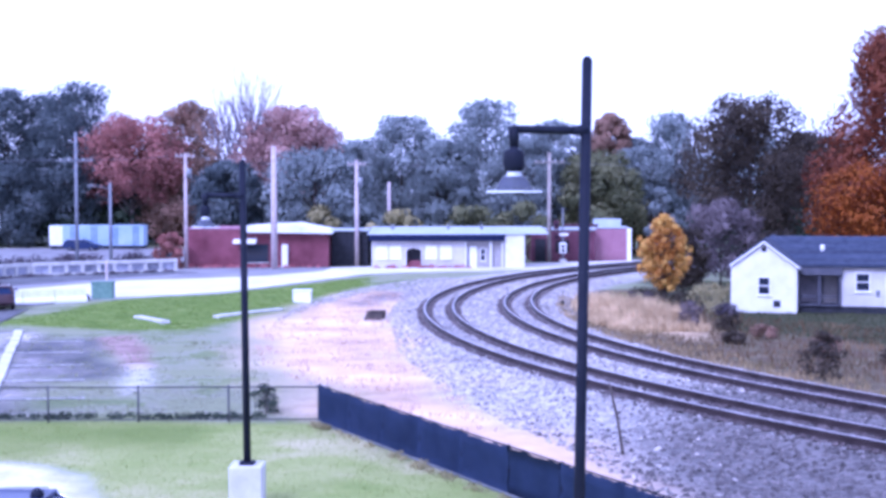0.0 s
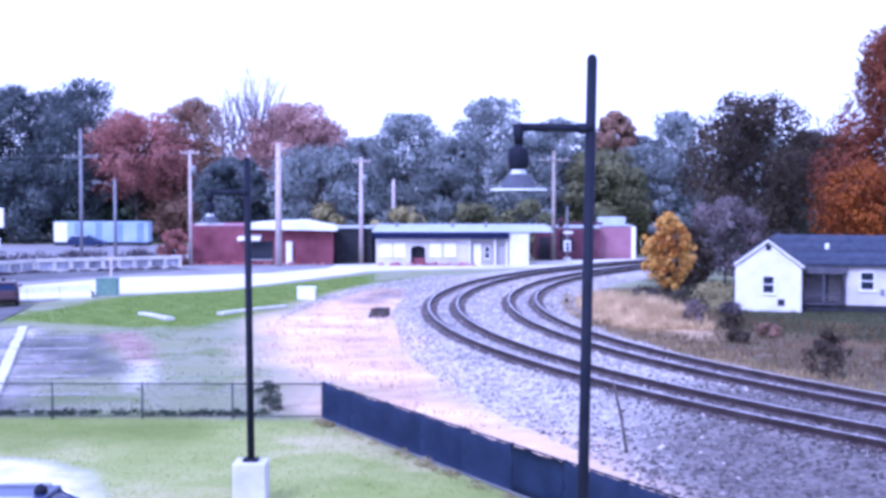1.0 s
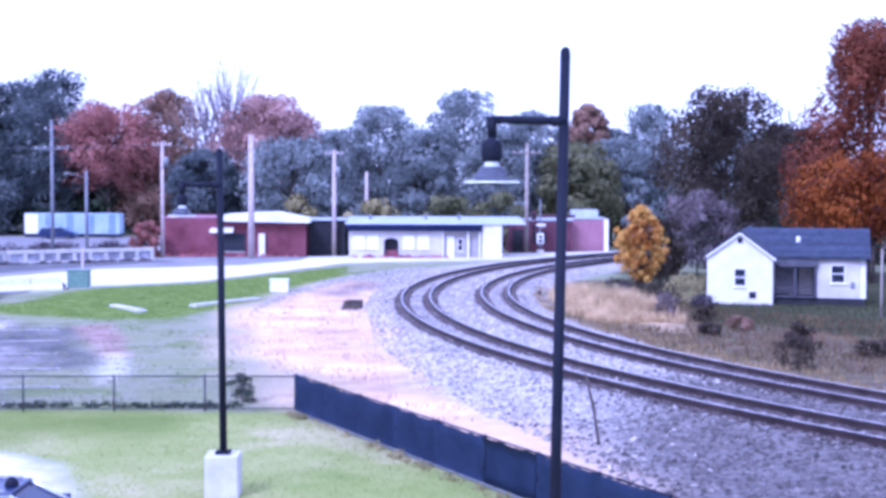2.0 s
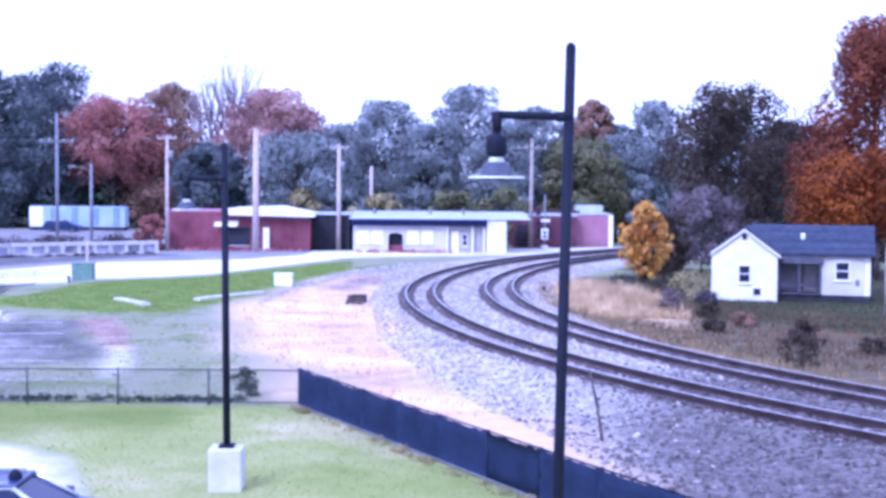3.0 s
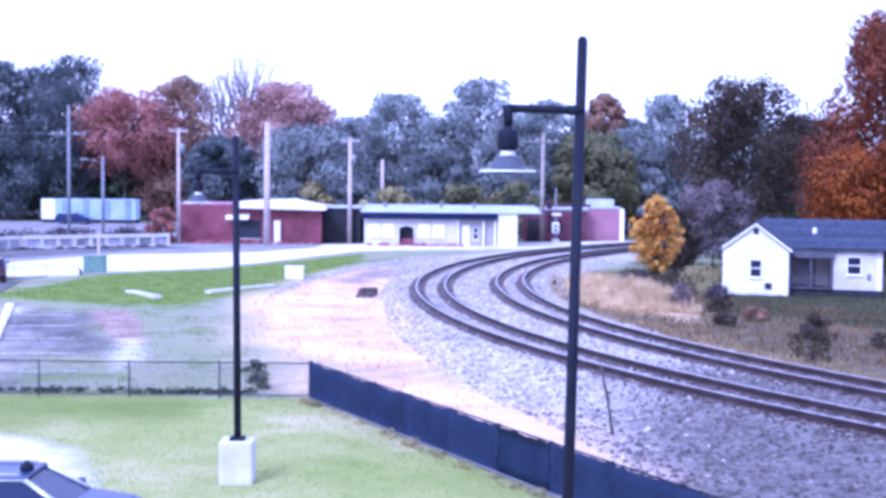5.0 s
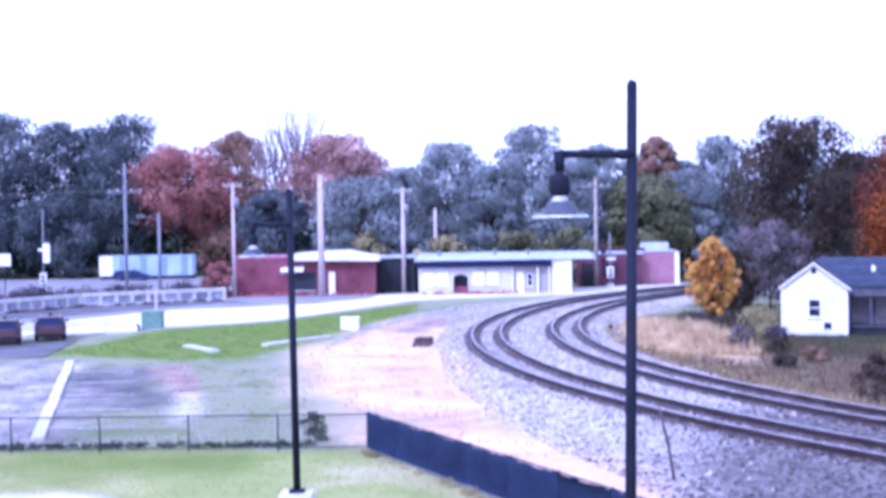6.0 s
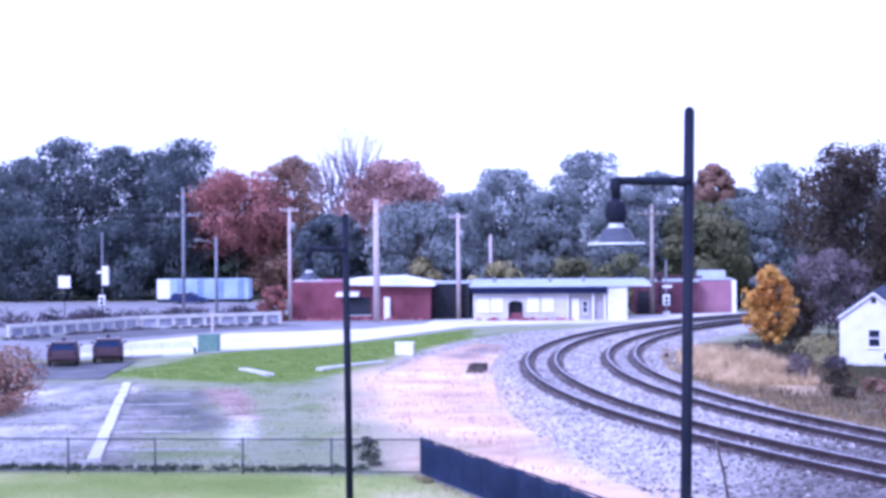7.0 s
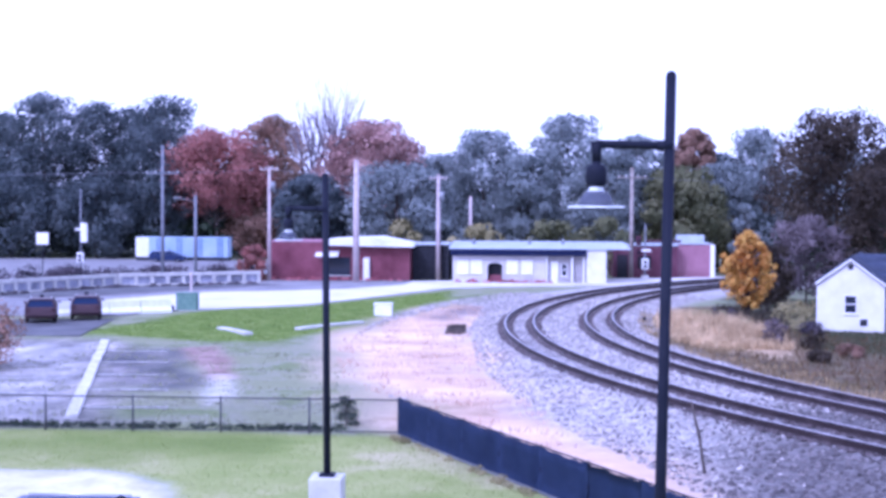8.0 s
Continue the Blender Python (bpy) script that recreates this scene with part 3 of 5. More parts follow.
x, y = pick(30000, -16, 4, 28, 42, LAWN, 0.1)
k = inside(x, y, PAD) < 0
blades("lawn_grass", 0, x[k], y[k], 0.07, 0.012, M_grassgreen, "short pale green mown lawn")
x, y = pick(30000, -26, -5, 69, 118, MOUND, 0.1)
blades("verge_grass", 0, x, y, 0.08, 0.03, M_grassverge, "bright green grass beside the road")
lot_poly = [(-24, 43.2), (-5, 43.2), (-8.6, 62), (-13, 70), (-17, 69.5), (-22, 71)]
x, y = pick(15000, -24, -5, 43, 71, lot_poly, 0.0, 0.12)
blades("lot_weeds", 0, x, y, 0.1, 0.03, M_grasslot, "low grey-green weeds over the worn lot")
x, y = pick(16000, -10, 2, 40, 104, DRY, 0.2, 0.05)
blades("dry_weeds", 0, x, y, 0.18, 0.03, M_grassdry, "bleached dry weeds beside the ballast")
bank_poly = [(7, 62), (20, 45), (27, 40), (40, 40), (32, 58), (18, 76), (14, 92), (9.6, 92), (7.5, 76)]
x, y = pick(26000, 6, 40, 40, 92, bank_poly, 0.0)
k = (np.hypot(x - TRACK_C[0], y - TRACK_C[1]) < 72.2) & (inside(x, y, STRAW) < 0)
blades("bank_weeds", 0, x[k], y[k], 0.26, 0.03, M_grassbank, "straw-coloured weeds along the bank")
x, y = pick(12000, 8, 14, 69, 86, STRAW, -0.4)
k = np.hypot(x - TRACK_C[0], y - TRACK_C[1]) < 72.2
blades("straw_weeds", 0, x[k], y[k], 0.5, 0.035, M_straw, "bright straw-coloured grass beside the curve")
tufts = np.array([(9.5, 79.5), (10.3, 77.2), (9.1, 82.0), (11.0, 74.6), (10.2, 81.6), (11.6, 77.6), (12.2, 72.2)])
k = rs.randint(0, len(tufts), 6500)
x, y = tufts[k, 0] + rs.normal(size=6500) * 0.5, tufts[k, 1] + rs.normal(size=6500) * 0.75
blades("straw_tufts", 0, x, y, 0.95, 0.035, M_straw, "tall cream-coloured grass tufts inside the curve")
x, y = pick(60000, 5, 34, 34, 92, [(3, 92), (6, 62), (16, 38), (36, 34), (36, 46), (16, 66), (12, 92)], 0.0, -0.3)
r = np.hypot(x - TRACK_C[0], y - TRACK_C[1])
k = (r < 72.5) & (r > 69.6 + 0.9 * rough_noise(x, y, 1.4, 21))
blades("verge_weeds", 0, x[k], y[k], 0.24, 0.03, M_strawgrey, "pale straw and green weeds beside the rails")
x, y = pick(20000, 14, 40, 55, 82, YARD, 0.3)
blades("yard_grass", 0, x, y, 0.16, 0.025, M_grassyard, "short green grass of the yard")

# ---------------------------------------------------------------- lamp posts
def lamp_post(at, height, arm_z, arm, r, shade_w, base=None, lean=0.0):
    label = "black steel lamp post with a bell-shaped lamp on a side arm"
    if base:
        label = "black steel lamp post on a square concrete footing"
    lp = thing("lamp_post", at, label, "lamp post", group="lamp posts")
    z0 = base[1] if base else 0.0
    if base:
        w, h = base[0] / 2, base[1]
        part("footing", boxed(-w, w, -w, w, -0.3, h, bevel=0.03), M_conc, lp, "square pale concrete footing")
        part("base_plate", boxed(-r * 2.2, r * 2.2, -r * 2.2, r * 2.2, h, h + 0.07, bevel=0.01), M_black, lp)
    bm = bmesh.new()
    top = (lean, 0, height)
    tube(bm, (0, 0, z0), top, r * 1.12, r, 16)
    lathe(bm, [(r, height), (r * 0.85, height + r * 0.6), (r * 0.4, height + r), (0.001, height + r * 1.08)], 16, (lean, 0))
    part("pole", bm, M_black, lp)
    ax = lean * arm_z / height
    bm = bmesh.new()
    tube(bm, (ax, 0, arm_z), (ax - arm, 0, arm_z + 0.02), r * 0.8, r * 0.8, 12)
    tube(bm, (ax - arm, 0, arm_z + r * 0.8), (ax - arm, 0, arm_z - 0.19), r * 1.15, r * 0.85, 12)
    tube(bm, (ax - 0.16, 0, arm_z), (ax + 0.02, 0, arm_z), r * 0.95, r * 1.2, 12)
    part("arm", bm, M_black, lp)
    cx, s = ax - arm, shade_w / 0.64
    z = arm_z - 0.03 * s
    part("lamp_neck", lathe(bmesh.new(), [(0.05 * s, z - 0.13 * s), (0.055 * s, z - 0.19 * s), (0.105 * s, z - 0.205 * s), (0.125 * s, z - 0.24 * s), (0.13 * s, z - 0.3 * s), (0.128 * s, z - 0.4 * s), (0.112 * s, z - 0.45 * s), (0.06 * s, z - 0.47 * s)], 20, (cx, 0)), M_black, lp, "dark ballast housing of the lamp")
    part("collar", lathe(bmesh.new(), [(0.07 * s, z - 0.45 * s), (0.085 * s, z - 0.475 * s), (0.085 * s, z - 0.495 * s), (0.115 * s, z - 0.51 * s), (0.1 * s, z - 0.52 * s)], 20, (cx, 0)), M_opal, lp, "pale metal collar")
    z -= 0.5 * s
    part("lamp_shade", lathe(bmesh.new(), [(0.1 * s, z), (0.15 * s, z - 0.025 * s), (0.18 * s, z - 0.06 * s), (0.215 * s, z - 0.11 * s), (0.27 * s, z - 0.165 * s), (0.345 * s, z - 0.205 * s), (0.345 * s, z - 0.22 * s), (0.26 * s, z - 0.18 * s), (0.205 * s, z - 0.12 * s), (0.17 * s, z - 0.065 * s), (0.14 * s, z - 0.03 * s), (0.09 * s, z - 0.008 * s)], 32, (cx, 0)), M_bell, lp, "clear glass bell shade with a flared rim")
    # added opal ring: the sky glint on the clear rim, as pale colour
    part("rim_glint", lathe(bmesh.new(), [(0.325 * s, z - 0.194 * s), (0.35 * s, z - 0.207 * s), (0.35 * s, z - 0.217 * s), (0.325 * s, z - 0.203 * s), (0.325 * s, z - 0.194 * s)], 32, (cx, 0)), M_opal, lp, "pale ring painting the bright edge of the glass")
    part("lamp_bowl", lathe(bmesh.new(), [(0.08 * s, z - 0.012 * s), (0.132 * s, z - 0.035 * s), (0.162 * s, z - 0.07 * s), (0.19 * s, z - 0.12 * s), (0.215 * s, z - 0.16 * s), (0.2 * s, z - 0.2 * s), (0.12 * s, z - 0.23 * s), (0.001, z - 0.24 * s)], 24, (cx, 0)), M_fascia, lp, "dark blue inner lamp bowl")
    return lp


lamp_post((1.60, 16.5, 0.0), 8.6, 7.77, 0.87, 0.064, 0.64, lean=0.14)
lamp_post((-4.44, 30.6, 0.0), 7.72, 6.98, 0.84, 0.076, 0.6, base=(0.74, 0.93), lean=-0.06)

# ---------------------------------------------------------------- fences
def screen_fence():
    d = (FENCE_B - FENCE_A).normalized()
    ang = math.degrees(math.atan2(d.y, d.x))
    f = thing("screen_fence", (FENCE_A.x, FENCE_A.y, 0), "low fence covered with dark blue-black screen fabric", "fence", rz=ang)
    length = (FENCE_B - FENCE_A).length
    n = round(length / 2.4)
    step = length / n
    for i in range(n + 1):
        part("post", tube(bmesh.new(), (i * step, 0, -0.2), (i * step, 0, 1.2), 0.035, 0.035, 8), M_black, f)
    for i in range(n):
        bm = bmesh.new()
        m, h = 16, 1.16
        grid = []
        for a in range(m + 1):
            u = i * step - 0.02 + (step + 0.04) * a / m
            sag = 0.03 * math.sin(math.pi * a / m) + random.uniform(0, 0.045)
            grid.append([bm.verts.new((u, -0.045 - 0.03 * math.sin(b * 2.1 + a * 0.8) * math.sin(math.pi * b / 4), 0.03 + (h - sag) * b / 4)) for b in range(5)])
        for a in range(m):
            for b in range(4):
                bm.faces.new((grid[a][b], grid[a + 1][b], grid[a + 1][b + 1], grid[a][b + 1])).smooth = True
        bmesh.ops.solidify(bm, geom=bm.faces[:], thickness=0.012)
        part("screen_panel", bm, M_screen, f)
    part("bottom_rail", tube(bmesh.new(), (0, -0.1, 0.06), (length, -0.1, 0.06), 0.035, 0.035, 8), M_galv, f, "pale galvanised bottom rail")
    part("top_rail", tube(bmesh.new(), (0, 0, 1.16), (length, 0, 1.16), 0.022, 0.022, 8), M_black, f)
    return f


screen_fence()


def chain_fence():
    f = thing("chain_link_fence", (-3.85, 41.8, 0), "low dark chain-link fence with round posts and top rail", "fence", rz=180)
    step, n, h = 2.78, 9, 1.1
    for i in range(n + 1):
        bm = tube(bmesh.new(), (i * step, 0, -0.2), (i * step, 0, h + 0.06), 0.034, 0.034, 8)
        part("post", bm, M_wire, f)
    part("top_rail", tube(bmesh.new(), (0, 0, h), (n * step, 0, h), 0.022, 0.022, 8), M_wire, f)
    part("bottom_rail", tube(bmesh.new(), (0, 0, 0.1), (n * step, 0, 0.1), 0.018, 0.018, 8), M_wire, f)
    for i in range(n):
        bm = bmesh.new()
        pitch = 0.09
        k = int((step + h) / pitch)
        for a in range(k):
            for s in (1, -1):
                u0 = a * pitch - (h if s > 0 else 0)
                lo, hi = max(0.0, u0), min(step, u0 + h)
                if hi - lo < 0.02:
                    continue
                z0, z1 = (lo - u0, hi - u0) if s > 0 else (h - (lo - u0), h - (hi - u0))
                tube(bm, (i * step + lo, 0, z0 + 0.02), (i * step + hi, 0, z1), 0.003, 0.003, 3)
        part("wire_mesh", bm, M_wire, f)
    return f


chain_fence()

# ---------------------------------------------------------------- the house across the tracks
def window(parent, x0, x1, y, z0, z1, name="window", paint=None):
    """A sash window in a wall that faces -y."""
    w = part(name, boxed(x0 + 0.06, x1 - 0.06, y - 0.012, y + 0.04, z0 + 0.06, z1 - 0.06), M_glass, parent, "dark sash window")
    bm = bmesh.new()
    for a in ((x0, x0 + 0.07, z0, z1), (x1 - 0.07, x1, z0, z1), (x0 + 0.07, x1 - 0.07, z1 - 0.08, z1), (x0 + 0.07, x1 - 0.07, z0, z0 + 0.06), (x0 + 0.07, x1 - 0.07, (z0 + z1) / 2 - 0.03, (z0 + z1) / 2 + 0.03)):
        box(bm, a[0], a[1], y - 0.05, y + 0.03, a[2], a[3])
    part("frame", bm, paint or M_trim, w)
    part("sill", boxed(x0 - 0.05, x1 + 0.05, y - 0.1, y + 0.02, z0 - 0.06, z0), M_trim, w)
    return w


def siding(parent, x0, x1, y, z0, top, paint=None):
    """Lapped boards on a wall that faces -y; top(x) gives its height."""
    z = z0
    while True:
        zb = z + 0.16
        xs = [x0 + (x1 - x0) * i / 60 for i in range(61)]
        ok = [v for v in xs if top(v) > zb - 0.02]
        if not ok:
            break
        bm = bmesh.new()
        a, b = ok[0], ok[-1]
        v = [bm.verts.new(p) for p in ((a, y - 0.028, z), (b, y - 0.028, z), (b, y - 0.006, zb), (a, y - 0.006, zb), (a, y, z), (b, y, z))]
        bm.faces.new((v[0], v[1], v[2], v[3]))
        bm.faces.new((v[4], v[5], v[1], v[0]))
        part("board", bm, paint or M_white, parent)
        z += 0.16


def house():
    h = thing("house", (17.05, 80.7, 0), "small white clapboard house with a blue-grey shingle roof", "house", rz=-17)
    gx0, gx1, gy = 17.05, 20.85, 79.7
    ap, ev = 4.22, 2.86
    mid = (gx0 + gx1) / 2
    top = lambda x: ev + (ap - ev) * (1 - abs(x - mid) / (mid - gx0))
    wall = part("wall", prism(bmesh.new(), [(gx0, 0), (gx1, 0), (gx1, ev), (mid, ap), (gx0, ev)], gy, gy + 9.5), M_white, h)
    siding(wall, gx0, gx1, gy, 0.12, top)
    # cross gable roof: two slopes with thickness and an overhang
    for s in (-1, 1):
        x_e = mid + s * (mid - gx0 + (0.05 if s < 0 else 0.2))
        z_e = ev - (0.05 if s < 0 else 0.2)
        out = [(mid, ap + 0.03), (x_e, z_e + 0.03), (x_e, z_e + 0.15), (mid, ap + 0.16)]
        part("roof", prism(bmesh.new(), out, gy - 0.2, gy + 9.6), M_shingle, h)
        part("rake_board", prism(bmesh.new(), [(mid, ap - 0.1), (x_e, z_e - 0.1), (x_e, z_e + 0.03), (mid, ap + 0.03)], gy - 0.22, gy - 0.16), M_trim, h)
    part("gable_vent", boxed(mid - 0.14, mid + 0.14, gy - 0.06, gy + 0.02, 3.6, 3.92, bevel=0.02), M_dark, h, "small dark gable vent")
    window(h, 18.6, 19.34, gy - 0.03, 1.05, 2.15)
    part("crawl_hatch", boxed(19.5, 19.92, gy - 0.06, gy, 0.35, 0.75, bevel=0.03), M_dark, h, "dark foundation vent")
    # main body
    by = 80.5
    # porch wall and woodwork carry painted shade
    part("wall", boxed(20.9, 23.35, by + 1.9, by + 7.6, 0.42, 2.8), M_porch, h, "porch wall, its shade put into a lilac-grey colour")
    wall = part("wall", boxed(23.35, 25.75, by, by + 7.6, 0.42, 2.8), M_oldwhite, h)
    siding(wall, 23.36, 25.74, by, 0.44, lambda x: 2.8, M_oldwhite)
    part("corner_board", boxed(25.75, 26.1, by + 0.1, by + 7.5, 0.42, 2.8), M_trim, h)
    # dark material stands for shade at the foot of the house
    part("foundation", boxed(20.92, 26.05, by + 0.03, by + 7.4, -0.1, 0.41), M_dark, h, "foundation with shade painted as a dark colour")
    part("porch_floor", boxed(20.95, 23.33, by - 0.15, by + 1.88, 0.42, 0.5), M_floor, h)
    part("porch_fascia", boxed(20.95, 23.4, by - 0.3, by - 0.2, 2.25, 2.72), M_floor, h)
    for px in (22.1, 23.25):
        part("porch_post", boxed(px - 0.06, px + 0.06, by - 0.2, by - 0.08, 0.5, 2.3), M_floor, h)
    part("porch_railing", boxed(20.98, 23.2, by - 0.17, by - 0.13, 0.95, 1.02), M_floor, h)
    d = part("door", boxed(22.3, 23.05, by + 1.83, by + 1.89, 0.5, 2.4), M_shade, h, "pale grey front door")
    part("door_frame", prism(bmesh.new(), [(22.2, 0.5), (22.28, 0.5), (22.28, 2.42), (23.07, 2.42), (23.07, 0.5), (23.15, 0.5), (23.15, 2.52), (22.2, 2.52)], by + 1.8, by + 1.89), M_floor, d)
    window(h, 24.1, 24.95, by - 0.03, 1.3, 2.42)
    part("electric_meter", boxed(25.25, 25.48, by - 0.14, by, 1.05, 1.4, bevel=0.03), M_galv, h)
    # main roof: courses of shingles, front slope
    ry, rz, ey, ez = 84.6, 4.3, 80.15, 2.72
    part("roof", prism_x(bmesh.new(), [(ey, ez), (ey, ez + 0.1), (ry, rz + 0.1), (ry + 4.6, 2.9), (ry + 4.6, 2.8), (ry, rz)], 19.0, 26.35), M_shingle, h)
    n = 16
    for i in range(n):
        a, b = i / n, (i + 1.15) / n
        ya, za, yb, zb = ey + (ry - ey) * a, ez + 0.1 + (rz - ez) * a, ey + (ry - ey) * min(b, 1), ez + 0.1 + (rz - ez) * min(b, 1)
        bm = prism_x(bmesh.new(), [(ya, za + 0.003), (ya, za + 0.035), (yb, zb + 0.004), (yb, zb + 0.002)], 19.02, 26.33)
        part("shingle_course", bm, M_shingle, h)
    part("roof_vent", tube(bmesh.new(), (22.2, 82.4, 3.45), (22.2, 82.4, 3.95), 0.13, 0.11, 10), M_trim, h, "short pale roof vent")
    part("porch_roof", prism_x(bmesh.new(), [(by - 0.35, 2.72), (by - 0.35, 2.79), (by + 1.3, 3.2), (by + 1.3, 3.1)], 20.95, 23.5), M_porchroof, h, "pale blue-grey metal porch roof")
    for o in h.children:
        o.matrix_basis = Matrix.Translation((-17.05, -79.7, 0)) @ o.matrix_basis
    return h


house()

# ---------------------------------------------------------------- the low buildings behind the crossing
def white_building():
    b = thing("white_building", (0, 0, 0), "long low white building with a navy fascia and pale roof", "building")
    y = 129.5
    bm = boxed(-6.8, -3.5, y, y + 9, 0, 3.0)
    for a in ((-2.1, 2.0, 0, 3.0), (-3.5, -2.1, 1.95, 3.0)):
        box(bm, a[0], a[1], y, y + 9, a[2], a[3])
    part("wall", bm, M_oldwhite, b)
    # right-hand wall and soffit: grey stands in for shade on white paint
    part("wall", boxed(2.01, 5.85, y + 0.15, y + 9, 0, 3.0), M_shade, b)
    part("wall", boxed(5.86, 7.72, y - 0.4, y + 9, 0, 3.22), M_white, b)
    # dark sheet set back in the opening paints its inner shade
    part("doorway", boxed(-3.45, -2.15, y + 0.8, y + 0.9, 0, 1.95), M_dark, b, "dark panel for the shade inside the open doorway")
    part("arch", prism(bmesh.new(), [(-3.55, 1.6), (-3.3, 1.85), (-2.8, 1.95), (-2.3, 1.85), (-2.05, 1.6), (-2.05, 2.1), (-3.55, 2.1)], y - 0.03, y + 0.3), M_oldwhite, b)
    part("low_door", boxed(-3.4, -2.2, y + 0.5, y + 0.56, 0, 0.75), M_brick, b, "dark red lower door leaf")
    part("fascia", boxed(-7.0, 5.84, y - 0.62, y - 0.4, 2.62, 3.24), M_fascia, b)
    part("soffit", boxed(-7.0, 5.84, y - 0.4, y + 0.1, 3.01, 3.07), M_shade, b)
    part("roof", prism_x(bmesh.new(), [(y - 0.62, 3.25), (y - 0.62, 3.3), (y + 9.3, 3.78), (y + 9.3, 3.6)], -7.2, 10.0), M_metalroof, b)
    for i in range(29):
        x = -7.15 + i * 0.6
        part("roof_seam", prism_x(bmesh.new(), [(y - 0.62, 3.3), (y - 0.62, 3.34), (y + 9.3, 3.82), (y + 9.3, 3.78)], x, x + 0.04), M_metalroof, b)
    for x0, x1, z0, z1 in ((-6.4, -5.3, 0.9, 2.2), (-5.1, -4.0, 0.9, 2.2), (-1.7, -0.6, 0.9, 2.2), (-0.3, 0.8, 0.9, 2.2), (3.5, 4.05, 0.7, 1.9)):
        deep = x0 > 3
        w = window(b, x0, x1, y + 0.13 if deep else y - 0.03, z0, z1)
        if not deep:
            part("blind", boxed(x0 + 0.05, x1 - 0.05, y - 0.065, y - 0.052, z0 + 0.05, z1 - 0.05), M_trim, w, "white drawn blind")
    part("door", boxed(2.5, 3.2, y + 0.08, y + 0.15, 0, 2.1), M_trim, b)
    for x in (2.1, 4.5, 5.6):
        part("porch_post", boxed(x - 0.07, x + 0.07, y - 0.35, y - 0.21, 0, 2.67), M_trim, b)
    for x in (-5.0, 0.5, 3.8):
        part("roof_vent", tube(bmesh.new(), (x, y + 5.5, 3.5), (x, y + 5.5, 4.1), 0.14, 0.14, 8), M_galv, b, "small grey roof vent pipe")
    return b


white_building()


def brick_wall(parent, x0, x1, y, z0, z1, material):
    """Courses of long bricks on a wall that faces -y; joints stay open behind them."""
    bm = bmesh.new()
    h, w = 0.2, 0.6
    row = 0
    z = z0
    while z + h <= z1 + 0.01:
        x = x0 - (w / 2 if row % 2 else 0)
        while x < x1:
            a, b = max(x + 0.012, x0), min(x + w - 0.012, x1)
            if b - a > 0.05:
                box(bm, a, b, y - 0.025 - random.uniform(0, 0.01), y, z + 0.012, z + h - 0.012)
            x += w
        z += h
        row += 1
    p = part("brick_facing", bm, material, parent)
    p["kind"] = "stuff"
    return p


def brick_building():
    b = thing("brick_building", (0, 0, 0), "low red brick building with a white overhanging roof", "building")
    y = 131.5
    part("wall", boxed(-25.0, -19.2, y, y + 10, 0, 3.7), M_brick, b)
    part("wall", boxed(-19.2, -11.1, y + 0.3, y + 10, 0, 3.35), M_brick, b)
    brick_wall(b, -25.0, -19.2, y, 0.05, 3.7, M_brick)
    brick_wall(b, -19.2, -11.1, y + 0.3, 0.05, 3.3, M_brick)
    part("coping", boxed(-25.1, -19.15, y - 0.08, y + 10, 3.71, 3.82), M_brick2, b)
    part("roof", prism(bmesh.new(), [(-19.4, 3.45), (-10.7, 3.3), (-10.7, 3.48), (-14.6, 4.22), (-19.4, 4.0)], y - 0.7, y + 10.2), M_trim, b, "white overhanging roof edge")
    part("awning", prism_x(bmesh.new(), [(y - 0.8, 2.35), (y - 0.8, 2.45), (y + 0.3, 2.9), (y + 0.3, 2.75)], -20.2, -18.0), M_trim, b, "white metal awning")
    w = window(b, -19.1, -16.9, y + 0.26, 0.5, 2.3, paint=M_dark)
    part("door", boxed(-15.6, -15.0, y - 0.1, y + 0.28, 0, 2.25, bevel=0.02), M_trim, b, "white door and frame")
    return b


brick_building()


def shed():
    s = thing("shed", (0, 0, 0), "dark timber shed with a flat pale roof edge", "shed")
    y = 134.0
    part("wall", boxed(-11.0, -7.4, y, y + 6, 0, 3.45), M_dark, s)
    for i in range(12):
        x = -11 + i * 0.3
        part("plank", boxed(x + 0.01, x + 0.28, y - 0.03, y, 0, 3.4), M_dark, s)
    part("roof", boxed(-11.1, -7.3, y - 0.3, y + 6.2, 3.47, 3.62), M_metalroof, s)
    return s


shed()


def brick_store():
    b = thing("brick_store", (0, 0, 0), "faded red brick building beside the crossing", "building")
    y = 141.0
    part("wall", boxed(9.2, 15.7, y, y + 9, 0, 3.3), M_brick3, b)
    part("wall", boxed(15.71, 19.2, y + 1.5, y + 10, 0, 3.45), M_brick2, b)
    brick_wall(b, 9.2, 15.7, y, 0.05, 3.25, M_brick3)
    brick_wall(b, 15.71, 19.2, y + 1.5, 0.05, 3.4, M_brick2)
    part("roof", boxed(9.1, 15.75, y - 0.15, y + 9, 3.31, 3.45), M_metalroof, b)
    part("roof", boxed(15.76, 19.3, y + 1.35, y + 10, 3.46, 3.62), M_metalroof, b)
    part("roof_unit", boxed(16.0, 18.8, y + 3, y + 5, 3.62, 4.4, bevel=0.05), M_metalroof, b, "pale rooftop air unit")
    part("corner_pier", boxed(19.2, 19.65, y + 1.3, y + 1.8, 0, 3.45), M_trim, b, "white corner pier")
    part("door", boxed(9.5, 10.6, y - 0.06, y, 0, 2.4), M_dark, b)
    part("shutter", boxed(11.6, 13.0, y - 0.06, y, 1.0, 2.3, bevel=0.02), M_dark, b)
    return b


brick_store()


